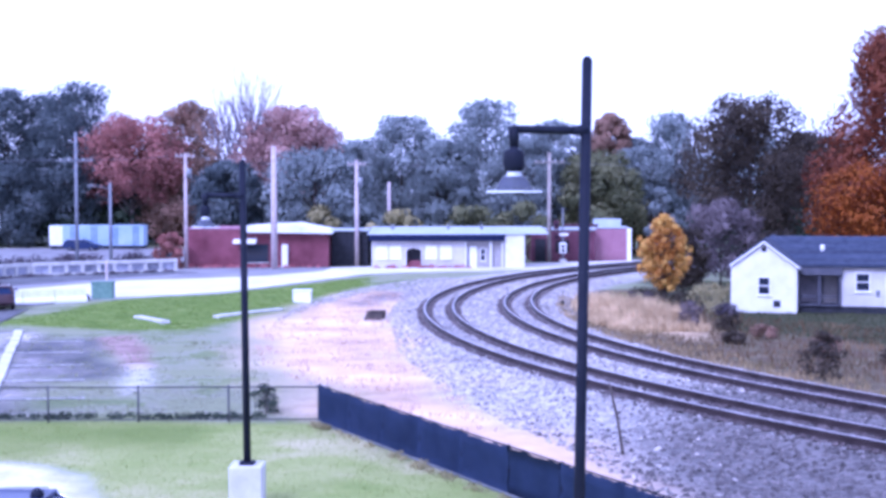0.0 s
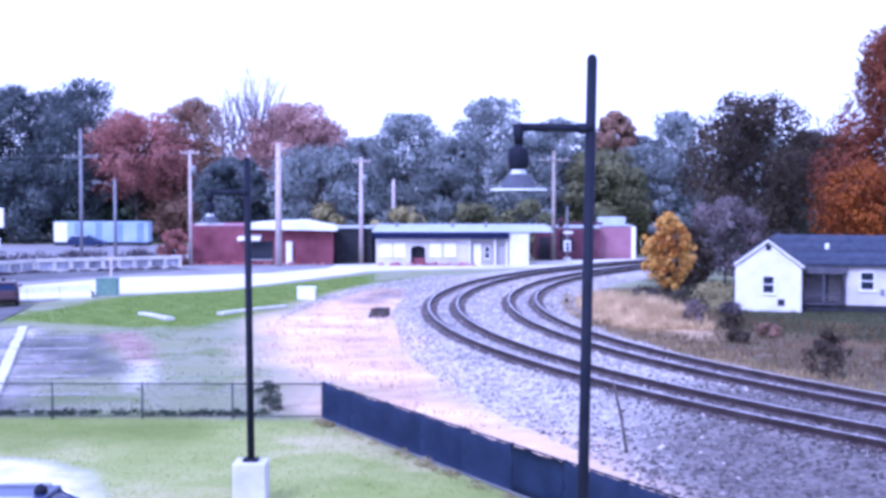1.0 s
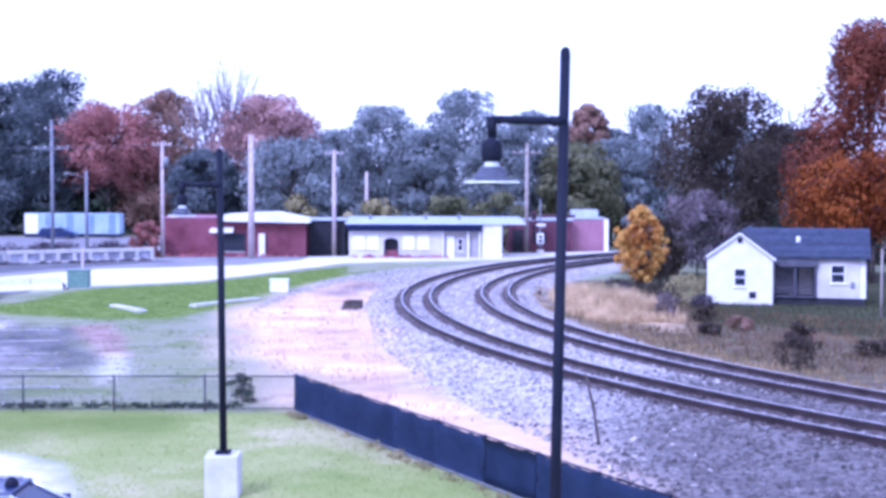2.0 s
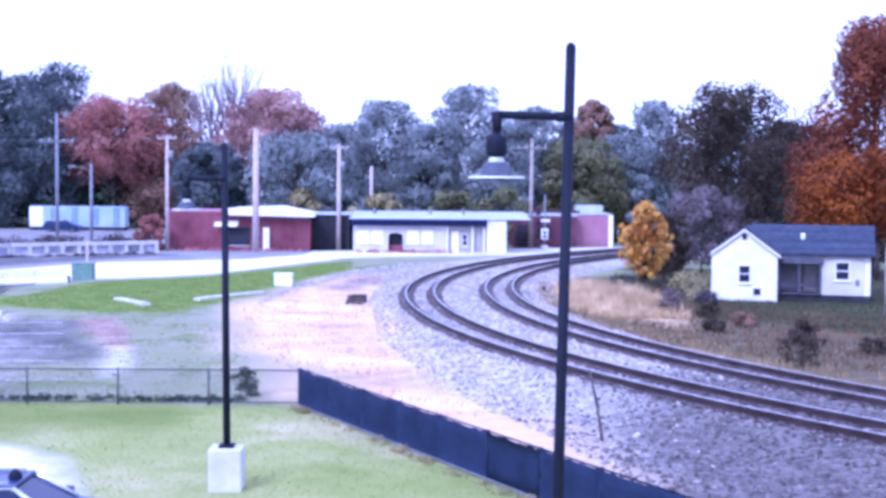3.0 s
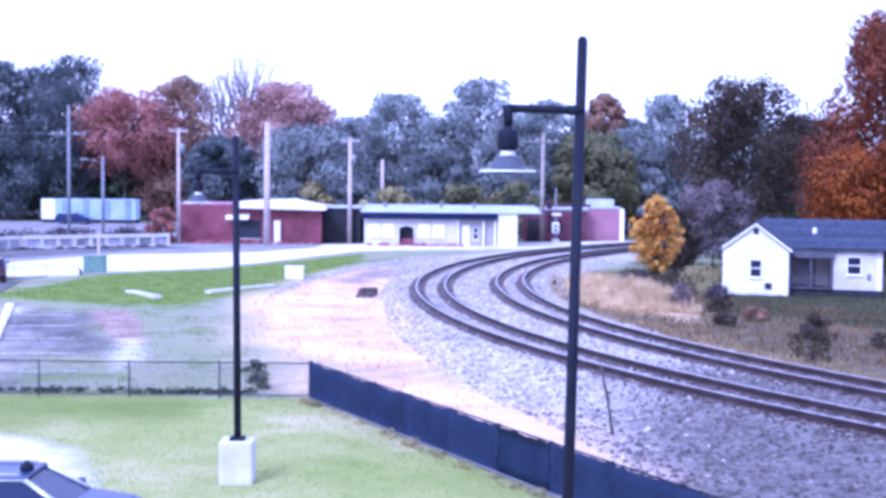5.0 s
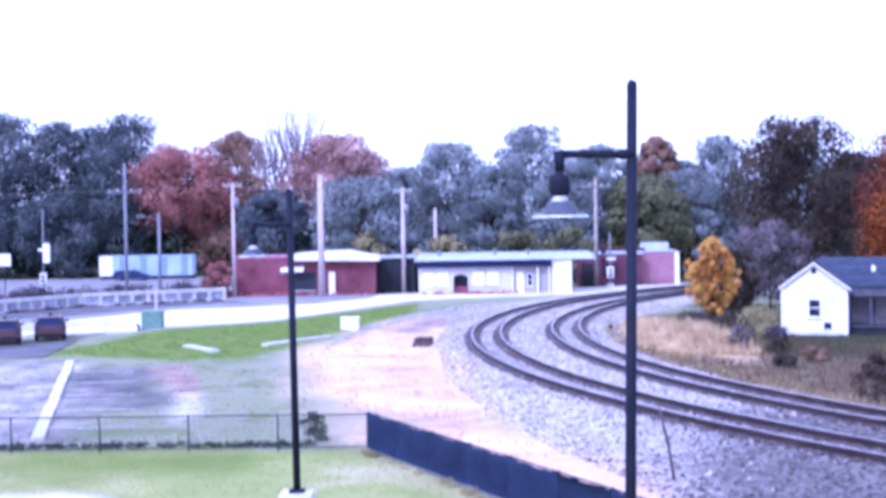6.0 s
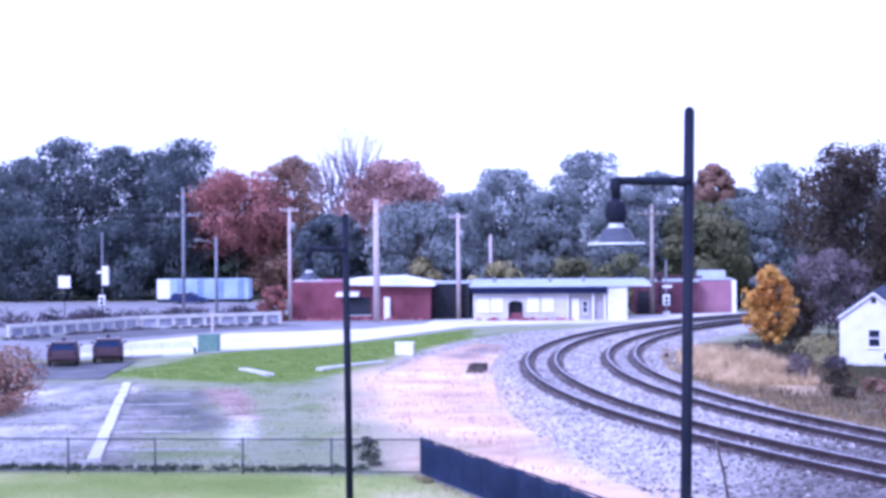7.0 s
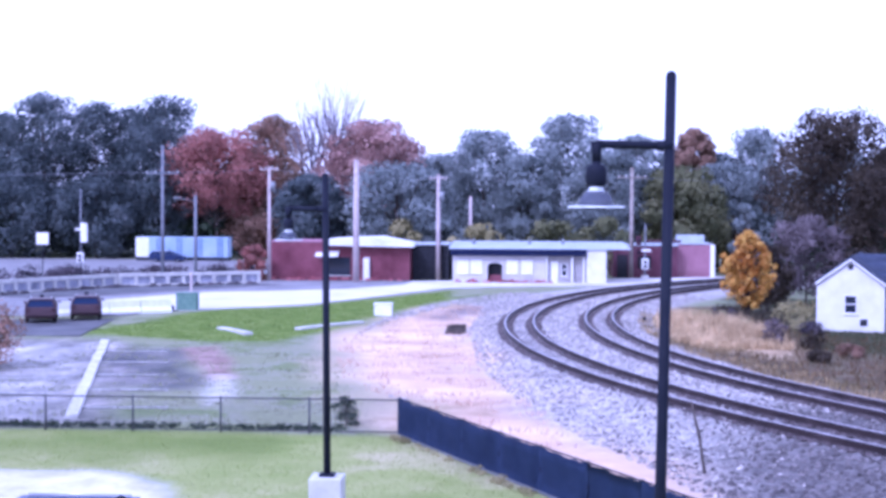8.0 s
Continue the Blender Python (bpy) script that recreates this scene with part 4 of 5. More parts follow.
def container():
    c = thing("shipping_container", (-45.0, 177.0, 0.4), "light blue ribbed container standing behind the road", "container")
    part("body", boxed(-6.2, 6.1, 0, 2.5, 0.1, 2.75, bevel=0.04), M_box, c)
    for i in range(40):
        x = -6.1 + i * 0.3
        part("rib", boxed(x, x + 0.14, -0.05, 0, 0.2, 2.65), M_box if i % 9 > 2 else M_boxblue, c)
    part("door_panel", boxed(-6.15, -4.4, -0.07, -0.05, 0.15, 2.7), M_trim, c)
    part("chassis", boxed(-6.1, 6.0, 0.1, 2.4, -0.4, 0.09), M_dark, c)
    return c


container()


def barrier_rail(a, b):
    a, b = Vector(a), Vector(b)
    d = b - a
    f = thing("bridge_railing", (a.x, a.y, 0), "long pale concrete bridge railing with square posts", "railing", group="bridge railings", rz=math.degrees(math.atan2(d.y, d.x)))
    L = d.length
    part("top_rail", boxed(0, L, -0.15, 0.15, 0.92, 1.25, bevel=0.02), M_conc, f)
    part("kerb", boxed(0, L, -0.2, 0.2, -0.1, 0.3), M_conc, f)
    n = round(L / 1.4)
    for i in range(n + 1):
        x = 0.16 + (L - 0.32) * i / n
        part("post", boxed(x - 0.16, x + 0.16, -0.13, 0.13, 0.3, 0.92), M_conc, f)
    for i in range(n):
        x0, x1 = 0.32 + (L - 0.32) * i / n, (L - 0.32) * (i + 1) / n
        part("infill_panel", boxed(x0, x1, -0.04, 0.04, 0.3, 0.92), M_rust, f, "blue-grey stained infill panel")
    return f


barrier_rail((-35.5, 117.3), (-24.3, 124.3))
barrier_rail((-42.0, 104.0), (-35.6, 117.0))

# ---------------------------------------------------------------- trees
# L_dark and L_green are paled and blued: distance haze mixed into leaf colour
L_dark = leaf_mat("hazed_dark_green_leaves", (0.042, 0.056, 0.064), (0.13, 0.158, 0.165), (0.3, 0.315, 0.33))
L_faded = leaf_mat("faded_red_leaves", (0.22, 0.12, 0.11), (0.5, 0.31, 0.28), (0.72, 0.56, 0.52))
L_green = leaf_mat("hazed_green_leaves", (0.115, 0.14, 0.142), (0.28, 0.315, 0.318), (0.52, 0.55, 0.56))
L_olive = leaf_mat("olive_leaves", (0.09, 0.1, 0.05), (0.2, 0.2, 0.1), (0.34, 0.31, 0.18))
L_red = leaf_mat("red_leaves", (0.17, 0.075, 0.065), (0.46, 0.2, 0.175), (0.66, 0.4, 0.35))
L_russet = leaf_mat("russet_leaves", (0.13, 0.085, 0.06), (0.35, 0.215, 0.155), (0.56, 0.38, 0.3))
# brown, rust and orange leaves: colours lowered to include vignetting at the right
L_brown = leaf_mat("dimmed_brown_leaves", (0.032, 0.025, 0.02), (0.088, 0.07, 0.05), (0.165, 0.132, 0.098))
L_rust = leaf_mat("dimmed_rust_red_leaves", (0.062, 0.02, 0.013), (0.21, 0.063, 0.03), (0.36, 0.143, 0.066))
L_flame = leaf_mat("dimmed_orange_gold_leaves", (0.125, 0.03, 0.009), (0.35, 0.1, 0.015), (0.49, 0.195, 0.04))
L_yellow = leaf_mat("yellow_leaves", (0.42, 0.17, 0.03), (0.72, 0.47, 0.11), (0.82, 0.72, 0.34))
L_pale = leaf_mat("pale_yellow_green_leaves", (0.22, 0.2, 0.09), (0.44, 0.39, 0.2), (0.6, 0.54, 0.34))
L_lilac = leaf_mat("grey_brown_twigs", (0.1, 0.082, 0.088), (0.22, 0.18, 0.188), (0.34, 0.285, 0.295))
L_brush = leaf_mat("brown_brush_leaves", (0.035, 0.032, 0.045), (0.12, 0.1, 0.12), (0.32, 0.26, 0.28))
L_pink = leaf_mat("pink_red_leaves", (0.3, 0.08, 0.1), (0.55, 0.2, 0.22), (0.7, 0.4, 0.4))
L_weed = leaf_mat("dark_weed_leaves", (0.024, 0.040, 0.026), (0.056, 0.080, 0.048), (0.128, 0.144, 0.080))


def leaf_cloud(rng, lobes, count, size):
    """Leaves on and in a cluster of round lobes (x, y, z, r, flatness): points and four-cornered faces."""
    vol = np.array([l[3] ** 2 for l in lobes])
    which = rng.choice(len(lobes), count, p=vol / vol.sum())
    lob = np.array(lobes)[which]
    # twigs gather the leaves in tufts
    tufts = rng.normal(size=(len(lobes), 34, 3))
    tufts /= np.linalg.norm(tufts, axis=2)[:, :, None]
    d = tufts[which, rng.randint(0, 34, count)] + rng.normal(size=(count, 3)) * 0.26
    d /= np.linalg.norm(d, axis=1)[:, None]
    rad = lob[:, 3] * (0.5 + 0.55 * rng.uniform(size=count) ** 0.7)
    c = lob[:, :3] + d * rad[:, None] * np.stack([np.ones(count), np.ones(count), lob[:, 4]], -1)
    nrm = d + rng.normal(size=(count, 3)) * 0.33
    a = np.cross(nrm, rng.normal(size=(count, 3)))
    a /= np.linalg.norm(a, axis=1)[:, None]
    b = np.cross(a, nrm)
    b /= np.linalg.norm(b, axis=1)[:, None]
    s = size * rng.uniform(0.5, 1.3, (count, 1))
    p = np.stack([c - a * s, c + b * s * 0.6, c + a * s, c - b * s * 0.6], 1)
    return p.reshape(-1, 3), np.arange(4 * count).reshape(-1, 4)


def crown_lobes(rng, h, r, low, shape, n, ragged=0.0):
    lobes = []
    for i in range(n):
        t = (i + rng.uniform(0.2, 0.8)) / n
        z = low + (h - low) * t
        if shape == "cone":
            w = r * (1.02 - 0.9 * t) * (0.55 + 0.45 * min(1, t * 5))
        elif shape == "column":
            w = r * math.sin(math.pi * (0.18 + 0.72 * t))
        else:
            w = r * math.sqrt(max(0.05, 1 - (2 * t - 0.85) ** 2 / 1.4))
        lr = max(0.34 * r, 0.5 * w) * rng.uniform(0.7, 1.15)
        a = i * 2.4 + rng.uniform(-0.6, 0.6)
        k = max(0.0, w - lr * 0.8)
        if ragged:
            k, lr = k * rng.uniform(1 - ragged, 1 + ragged), lr * rng.uniform(0.35, 0.62)
        z = min(z, h - lr * 0.75)
        lobes.append((k * math.cos(a), k * math.sin(a), z, lr, rng.uniform(0.7, 0.95)))
    lobes.append((0, 0, h - 0.3 * r, (0.24 if ragged else 0.34) * r, 0.9))
    return lobes


def limbs_mesh(rng, h, r, lobes, thick):
    bm = bmesh.new()
    top = h * 0.8
    pts = [Vector((0, 0, -0.2)), Vector((rng.uniform(-0.1, 0.1), 0, top * 0.35)), Vector((rng.uniform(-0.3, 0.3), rng.uniform(-0.2, 0.2), top * 0.7)), Vector((0, 0, top))]
    for i in range(3):
        tube(bm, pts[i], pts[i + 1], thick * (1 - 0.28 * i), thick * (0.72 - 0.28 * i), 8)
    for l in lobes:
        z0 = max(0.15 * h, l[2] - rng.uniform(0.25, 0.6) * r)
        a = Vector((0, 0, min(z0, top * 0.95)))
        b = Vector((l[0], l[1], l[2] + 0.2 * l[3]))
        m = a.lerp(b, 0.5) + Vector((0, 0, -0.1 * r))
        tube(bm, a, m, thick * 0.4, thick * 0.26, 6)
        tube(bm, m, b, thick * 0.26, thick * 0.08, 5)
    return bm


def tree(name, x, y, h, r, leaves, label, seed, low=0.15, shape="dome", n=14, count=3600, size=0.42, thick=0.3, category="tree", group="", bark=None, ragged=0.0):
    rng = np.random.RandomState(seed)
    t = thing(name, (x, y, 0), label, category, group=group)
    lobes = crown_lobes(rng, h, r, low * h, shape, n, ragged)
    part("trunk", limbs_mesh(rng, h, r, lobes, thick), bark or M_bark, t)
    v, f = leaf_cloud(rng, lobes, count, size)
    v[:, 2] = np.maximum(v[:, 2], 0.05)
    m = bpy.data.meshes.new("crown")
    m.from_pydata(v.tolist(), [], f.tolist())
    m.materials.append(leaves)
    c = new("crown", m)
    c.parent = t
    return t


D, G = "tall dark green tree at the wood's edge", "green tree behind the low buildings"
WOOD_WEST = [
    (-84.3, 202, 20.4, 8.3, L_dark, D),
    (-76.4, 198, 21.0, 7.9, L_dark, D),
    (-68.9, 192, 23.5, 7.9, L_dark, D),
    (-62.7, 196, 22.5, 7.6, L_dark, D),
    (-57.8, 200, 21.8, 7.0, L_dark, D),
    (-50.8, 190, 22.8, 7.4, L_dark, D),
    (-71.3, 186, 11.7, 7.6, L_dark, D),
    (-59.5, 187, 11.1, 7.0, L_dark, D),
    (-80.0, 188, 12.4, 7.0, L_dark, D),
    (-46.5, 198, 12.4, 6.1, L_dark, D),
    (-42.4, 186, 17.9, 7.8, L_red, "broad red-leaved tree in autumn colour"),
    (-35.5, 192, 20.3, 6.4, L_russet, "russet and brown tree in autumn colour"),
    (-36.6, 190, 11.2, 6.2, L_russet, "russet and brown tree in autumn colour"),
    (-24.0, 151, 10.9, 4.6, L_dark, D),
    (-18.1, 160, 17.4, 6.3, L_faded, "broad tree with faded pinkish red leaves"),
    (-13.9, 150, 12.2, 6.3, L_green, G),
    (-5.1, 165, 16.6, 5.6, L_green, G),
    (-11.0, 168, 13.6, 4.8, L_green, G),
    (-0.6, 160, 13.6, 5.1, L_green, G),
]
WOOD_EAST = [
    (17.8, 155, 11.8, 5.2, L_olive, "olive green tree turning yellow"),
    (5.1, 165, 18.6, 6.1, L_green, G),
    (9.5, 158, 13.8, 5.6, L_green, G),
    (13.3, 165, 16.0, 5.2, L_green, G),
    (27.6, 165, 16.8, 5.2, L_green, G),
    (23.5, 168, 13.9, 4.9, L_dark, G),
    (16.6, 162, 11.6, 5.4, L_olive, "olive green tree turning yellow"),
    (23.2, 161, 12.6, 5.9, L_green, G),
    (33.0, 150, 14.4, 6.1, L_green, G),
    (38.0, 140, 13.4, 6.1, L_brown, "dark brown tree behind the house"),
]
for i, (x, y, h, r, leaves, label) in enumerate(WOOD_WEST + WOOD_EAST):
    tree("tree", x, y, h, r, leaves, label, 100 + i, low=0.42 if leaves in (L_red, L_faded) and h > 13 else 0.12, n=24, count=13000 if leaves is L_green else 18000, size=0.23, group="trees at the wood's edge")
tree("tree", 20.3, 166, 16.9, 2.7, L_russet, "slim brown-leaved tree in autumn colour", 555, low=0.5, n=26, count=12000, size=0.25, group="trees at the wood's edge")
tree("maple_tree", 25.7, 115, 15.3, 6.1, L_brown, "dark brown round-headed tree behind the house", 7, low=0.24, n=24, count=23000, size=0.16)
tree("tall_maple", 33.4, 101.5, 19.3, 8.4, L_rust, "tall cone-shaped tree with dark rust-red leaves", 8, low=0.2, shape="cone", n=30, count=32000, size=0.16)
tree("spreading_maple", 32.9, 98.5, 9.6, 6.2, L_flame, "spreading tree with burning orange leaves behind the house", 18, low=0.34, n=20, count=16000, size=0.15, thick=0.2)
tree("young_maple", 14.1, 87, 5.75, 1.85, L_yellow, "young tree with bright yellow and orange leaves", 9, low=0.16, shape="column", n=80, count=5200, size=0.13, thick=0.1, ragged=0.35)
tree("green_sapling", 14.8, 92.5, 7.5, 1.1, L_green, "slim green tree behind the young yellow tree", 19, low=0.3, shape="column", n=10, count=2500, size=0.12, thick=0.08)
tree("brush_thicket", 20.6, 101, 6.6, 3.4, L_lilac, "bare grey-brown brush beside the house", 10, low=0.1, n=12, count=6500, size=0.14, thick=0.08, category="shrub")
tree("brush_thicket", 23.6, 97, 4.4, 2.4, L_brown, "dark brush behind the white house", 12, low=0.1, n=10, count=4000, size=0.14, thick=0.08, category="shrub")
tree("brush_thicket", 16.6, 94, 4.8, 2.0, L_brown, "dark brush behind the young yellow tree", 13, low=0.05, n=10, count=4000, size=0.14, thick=0.08, category="shrub")
tree("red_shrub", -25.9, 129.3, 3.5, 1.7, L_red, "red-leaved shrub beside the brick building", 14, low=0.05, n=12, count=3600, size=0.14, thick=0.06, category="shrub")
tree("red_shrub", -24.6, 57.5, 3.0, 3.0, L_russet, "reddish brown shrub beside the parking lot", 15, low=0.02, n=14, count=6000, size=0.1, thick=0.05, category="shrub")
for i, (x, y, h, r, leaves) in enumerate(((-13.4, 145.5, 5.9, 2.6, L_pale), (-5.0, 145, 5.7, 3.4, L_pale), (3.2, 146, 5.9, 3.4, L_olive), (8.4, 146, 6.2, 3.4, L_olive), (-8.5, 147, 6.0, 3.0, L_green), (22.6, 156.5, 6.5, 3.0, L_brown))):
    tree("roadside_shrub", x, y, h, r, leaves, "rounded shrub behind the low buildings", 30 + i, low=0.05, n=9, count=1700, size=0.27, thick=0.08, category="shrub", group="shrubs behind the buildings")
for i, (x, y, h, r) in enumerate(((-24.9, 89.7, 0.7, 0.6), (-27.3, 88.2, 0.55, 0.45), (-23.9, 90.6, 0.5, 0.4))):
    tree("verge_shrub", x, y, h, r, L_brush, "small dark shrub before the white barrier", 90 + i, low=0.02, n=7, count=500, size=0.07, thick=0.02, category="shrub", group="shrubs by the barrier")
SHRUBS = [(16.9, 85.5, 1.5, 1.1, L_pale), (15.3, 84.0, 1.1, 0.8, L_brown), (13.3, 74.5, 1.2, 0.8, L_brown), (14.6, 70.0, 0.8, 0.6, L_brown), (15.6, 66, 0.7, 0.55, L_russet), (14.4, 51.6, 1.35, 0.75, L_brown), (17.0, 60, 0.8, 0.6, L_russet),
          (12.3, 78.0, 0.9, 0.8, L_pale), (10.6, 80, 1.3, 1.0, L_pale), (10.9, 76, 0.9, 0.8, L_pale), (12.0, 84, 1.0, 0.8, L_brush), (12.9, 87.5, 1.1, 0.9, L_brown), (15.0, 89.0, 1.6, 1.2, L_brown), (16.1, 77.6, 0.8, 0.7, L_brush), (18.6, 55.5, 0.7, 0.6, L_brown), (13.6, 63.5, 0.6, 0.5, L_brown),
          (15.3, 79.5, 1.7, 0.9, L_pale), (16.4, 82.0, 1.7, 0.45, L_pale), (12.8, 70.5, 1.5, 0.55, L_lilac), (16.3, 58.0, 1.15, 0.55, L_brown)]
for i, (x, y, h, r, leaves) in enumerate(SHRUBS):
    tree("bank_shrub", x, y, h, r * 1.3, leaves, "scrubby shrub among the weeds of the bank", 60 + i, low=0.02, n=8, count=800, size=0.075, thick=0.03, category="shrub", group="shrubs on the bank")
tree("fence_shrub", -5.7, 43.5, 0.95, 0.55, L_weed, "small dark green shrub behind the chain-link fence", 80, low=0.02, n=7, count=900, size=0.05, thick=0.03, category="shrub")

# a bare tree, limbs only
def bare_tree(x, y, h):
    t = thing("bare_tree", (x, y, 0), "bare pale tree with a fan of leafless limbs", "tree")
    rng = random.Random(4)
    bm = bmesh.new()

    def grow(p, d, length, r, depth):
        q = p + d * length
        tube(bm, p, q, r, r * 0.68, 6 if depth < 3 else 4)
        if depth >= 6:
            return
        for _ in range(3 if depth < 3 else 2):
            e = (d + Vector((rng.uniform(-0.36, 0.36), rng.uniform(-0.36, 0.36), rng.uniform(0.05, 0.35)))).normalized()
            grow(q, e, length * rng.uniform(0.6, 0.88), r * 0.66, depth + 1)

    grow(Vector((0, 0, -0.2)), Vector((0, 0, 1)), h * 0.31, 0.32, 0)
    part("trunk", bm, M_palebark, t)
    return t


bare_tree(-24.8, 163, 17.8)
bare_tree(-21.8, 161, 19.8)

# woods behind, past counting
rng = np.random.RandomState(77)
lobes = [(rng.uniform(-120, 75), rng.uniform(203, 225), rng.uniform(1.0, 9.5), rng.uniform(2.5, 4.2), 0.9) for _ in range(190)]
v, f = leaf_cloud(rng, lobes, 34000, 0.62)
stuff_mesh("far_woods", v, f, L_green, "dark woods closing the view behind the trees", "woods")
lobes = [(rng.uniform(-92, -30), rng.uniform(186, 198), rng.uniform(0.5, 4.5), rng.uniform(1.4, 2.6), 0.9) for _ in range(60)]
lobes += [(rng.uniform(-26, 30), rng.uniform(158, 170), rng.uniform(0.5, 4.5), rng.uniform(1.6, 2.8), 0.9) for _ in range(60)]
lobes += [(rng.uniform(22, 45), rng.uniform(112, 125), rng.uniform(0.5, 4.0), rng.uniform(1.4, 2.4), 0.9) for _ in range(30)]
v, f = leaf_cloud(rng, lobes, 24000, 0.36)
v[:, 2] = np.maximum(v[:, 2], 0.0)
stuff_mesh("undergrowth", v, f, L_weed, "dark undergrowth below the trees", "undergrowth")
lobes = []
for i in range(150):
    t = rng.uniform(0, 1)
    lobes.append((-64 + 37 * t + rng.uniform(-1, 1), 112 + 22 * t + rng.uniform(-1, 5), rng.uniform(0.2, 0.9), rng.uniform(0.5, 1.15), 0.8))
v, f = leaf_cloud(rng, lobes, 11000, 0.16)
v[:, 2] = np.maximum(v[:, 2], 0.0)
stuff_mesh("roadside_brush", v, f, L_brush, "low brownish brush behind the railing", "brush")
lobes = []
for i in range(130):
    p0, p1 = ((-42.2, 103.6), (-35.5, 116.8)) if i % 2 else ((-35.5, 116.8), (-24.3, 123.9))
    q = Vector(p0).lerp(Vector(p1), rng.uniform(0, 1))
    lobes.append((q.x + rng.uniform(-0.1, 0.5), q.y + rng.uniform(-0.8, -0.1), 0.05, rng.uniform(0.2, 0.42), 0.8))
v, f = leaf_cloud(rng, lobes, 6500, 0.1)
v[:, 2] = np.maximum(v[:, 2], 0.0)
stuff_mesh("railing_clumps", v, f, L_brush, "dark leafy clumps along the foot of the railing", "weeds")
lobes = [(x, 130.6 + rng.uniform(-0.4, 0.4) if x < -11 else 128.6 + rng.uniform(-0.4, 0.4), 0.1, rng.uniform(0.2, 0.45), 0.8) for x in list(rng.uniform(-25, -11.5, 34)) + list(rng.uniform(-6.5, 3, 26))]
v, f = leaf_cloud(rng, lobes, 2600, 0.12)
v[:, 2] = np.maximum(v[:, 2], 0.0)
stuff_mesh("red_bedding_plants", v, f, L_pink, "pinkish red bedding plants along the building walls", "plants")
lobes = []
for i in range(90):
    p = FENCE_A.lerp(FENCE_B, rng.uniform(0, 0.8)) + Vector((rng.uniform(-0.45, -0.1), rng.uniform(-0.3, 0)))
    lobes.append((p.x, p.y, 0.02, rng.uniform(0.08, 0.2), 0.8))
v, f = leaf_cloud(rng, lobes, 3200, 0.04)
v[:, 2] = np.maximum(v[:, 2], 0.0)
stuff_mesh("fence_tufts", v, f, L_pale, "pale grass tufts at the foot of the dark fence", "grass")
lobes = [(rng.uniform(-24, -5.5), rng.uniform(42.3, 43.1), 0.02, rng.uniform(0.08, 0.22), 0.8) for _ in range(420)]
v, f = leaf_cloud(rng, lobes, 11000, 0.045)
v[:, 2] = np.maximum(v[:, 2], 0.0)
stuff_mesh("fence_weeds", v, f, L_weed, "dark low weeds along the chain-link fence", "weeds")

slab("pavement_yard", [(-75, 108), (-46, 106), (-26, 131), (-28, 150), (-32, 181), (-75, 181)], -0.1, 0.06, M_asphpale, "worn grey asphalt yard behind the railing", "pavement")

# ---------------------------------------------------------------- poles, wires and signals
def utility_pole(x, y, h, r, material, label, arms=(), can=None, lamp=None):
    p = thing("utility_pole", (x, y, 0), label, "utility pole", group="utility poles")
    part("pole", tube(bmesh.new(), (0, 0, -0.3), (0, 0, h), r * 1.15, r * 0.8, 10), material, p)
    for z, w in arms:
        a = part("crossarm", boxed(-w, w, -0.16, -0.05, z - 0.06, z + 0.06), material, p)
        for s in (-0.9, -0.4, 0.4, 0.9):
            part("insulator", tube(bmesh.new(), (s * w, -0.1, z + 0.06), (s * w, -0.1, z + 0.24), 0.05, 0.03, 6), M_trim, a)
    if can:
        part("transformer", tube(bmesh.new(), (0.34, -0.1, can - 0.5), (0.34, -0.1, can + 0.45), 0.27, 0.27, 12), M_galv, p, "pale grey transformer can")
    if lamp:
        bm = tube(bmesh.new(), (0, 0, lamp), (-1.5, -0.2, lamp + 0.35), 0.05, 0.04, 6)
        box(bm, -2.0, -1.4, -0.35, -0.05, lamp + 0.25, lamp + 0.42)
        part("street_light", bm, M_galv, p)
    return p


utility_pole(-8.45, 133.4, 10.4, 0.2, M_polelight, "pale weathered wooden pole with a transformer can", arms=((10.0, 0.9),), can=8.3)
utility_pole(-15.85, 127.8, 11.6, 0.29, M_polelight, "thick pale wooden pole before the brick building", lamp=8.8)
utility_pole(-24.4, 129.3, 11.0, 0.17, M_polelight, "slim pale wooden pole with a transformer can", arms=((10.7, 0.9),), can=9.1)
utility_pole(-33.6, 125.0, 12.8, 0.16, M_steelpole, "tall grey steel pole behind the railing", arms=((10.2, 1.6),))
utility_pole(-30.6, 125.4, 8.2, 0.15, M_steelpole, "short grey steel pole behind the railing", lamp=7.6)
utility_pole(-5.9, 148.8, 8.4, 0.2, M_polelight, "pale wooden pole behind the white building")
utility_pole(10.85, 139.5, 11.3, 0.2, M_pole, "brown wooden pole beside the crossing", arms=((10.3, 1.5),))


def signal(x, y, h, label):
    s = thing("crossing_signal", (x, y, 0), label, "signal", group="crossing signals")
    part("mast", tube(bmesh.new(), (0, 0, -0.2), (0, 0, h), 0.11, 0.07, 10), M_steelpole, s)
    hd = part("signal_box", boxed(-0.35, 0.35, -0.3, 0.05, 1.0, 2.1, bevel=0.05), M_trim, s, "white signal housing")
    part("hood", tube(bmesh.new(), (0, -0.3, 1.75), (0, -0.5, 1.75), 0.16, 0.16, 12), M_black, hd)
    part("hood", tube(bmesh.new(), (0, -0.3, 1.3), (0, -0.5, 1.3), 0.16, 0.16, 12), M_black, hd)
    part("cross_plate", boxed(-0.55, 0.55, -0.14, -0.09, h * 0.5, h * 0.5 + 0.25), M_trim, s)
    part("footing", boxed(-0.35, 0.35, -0.35, 0.35, -0.1, 0.4, bevel=0.03), M_conc, s)
    return s


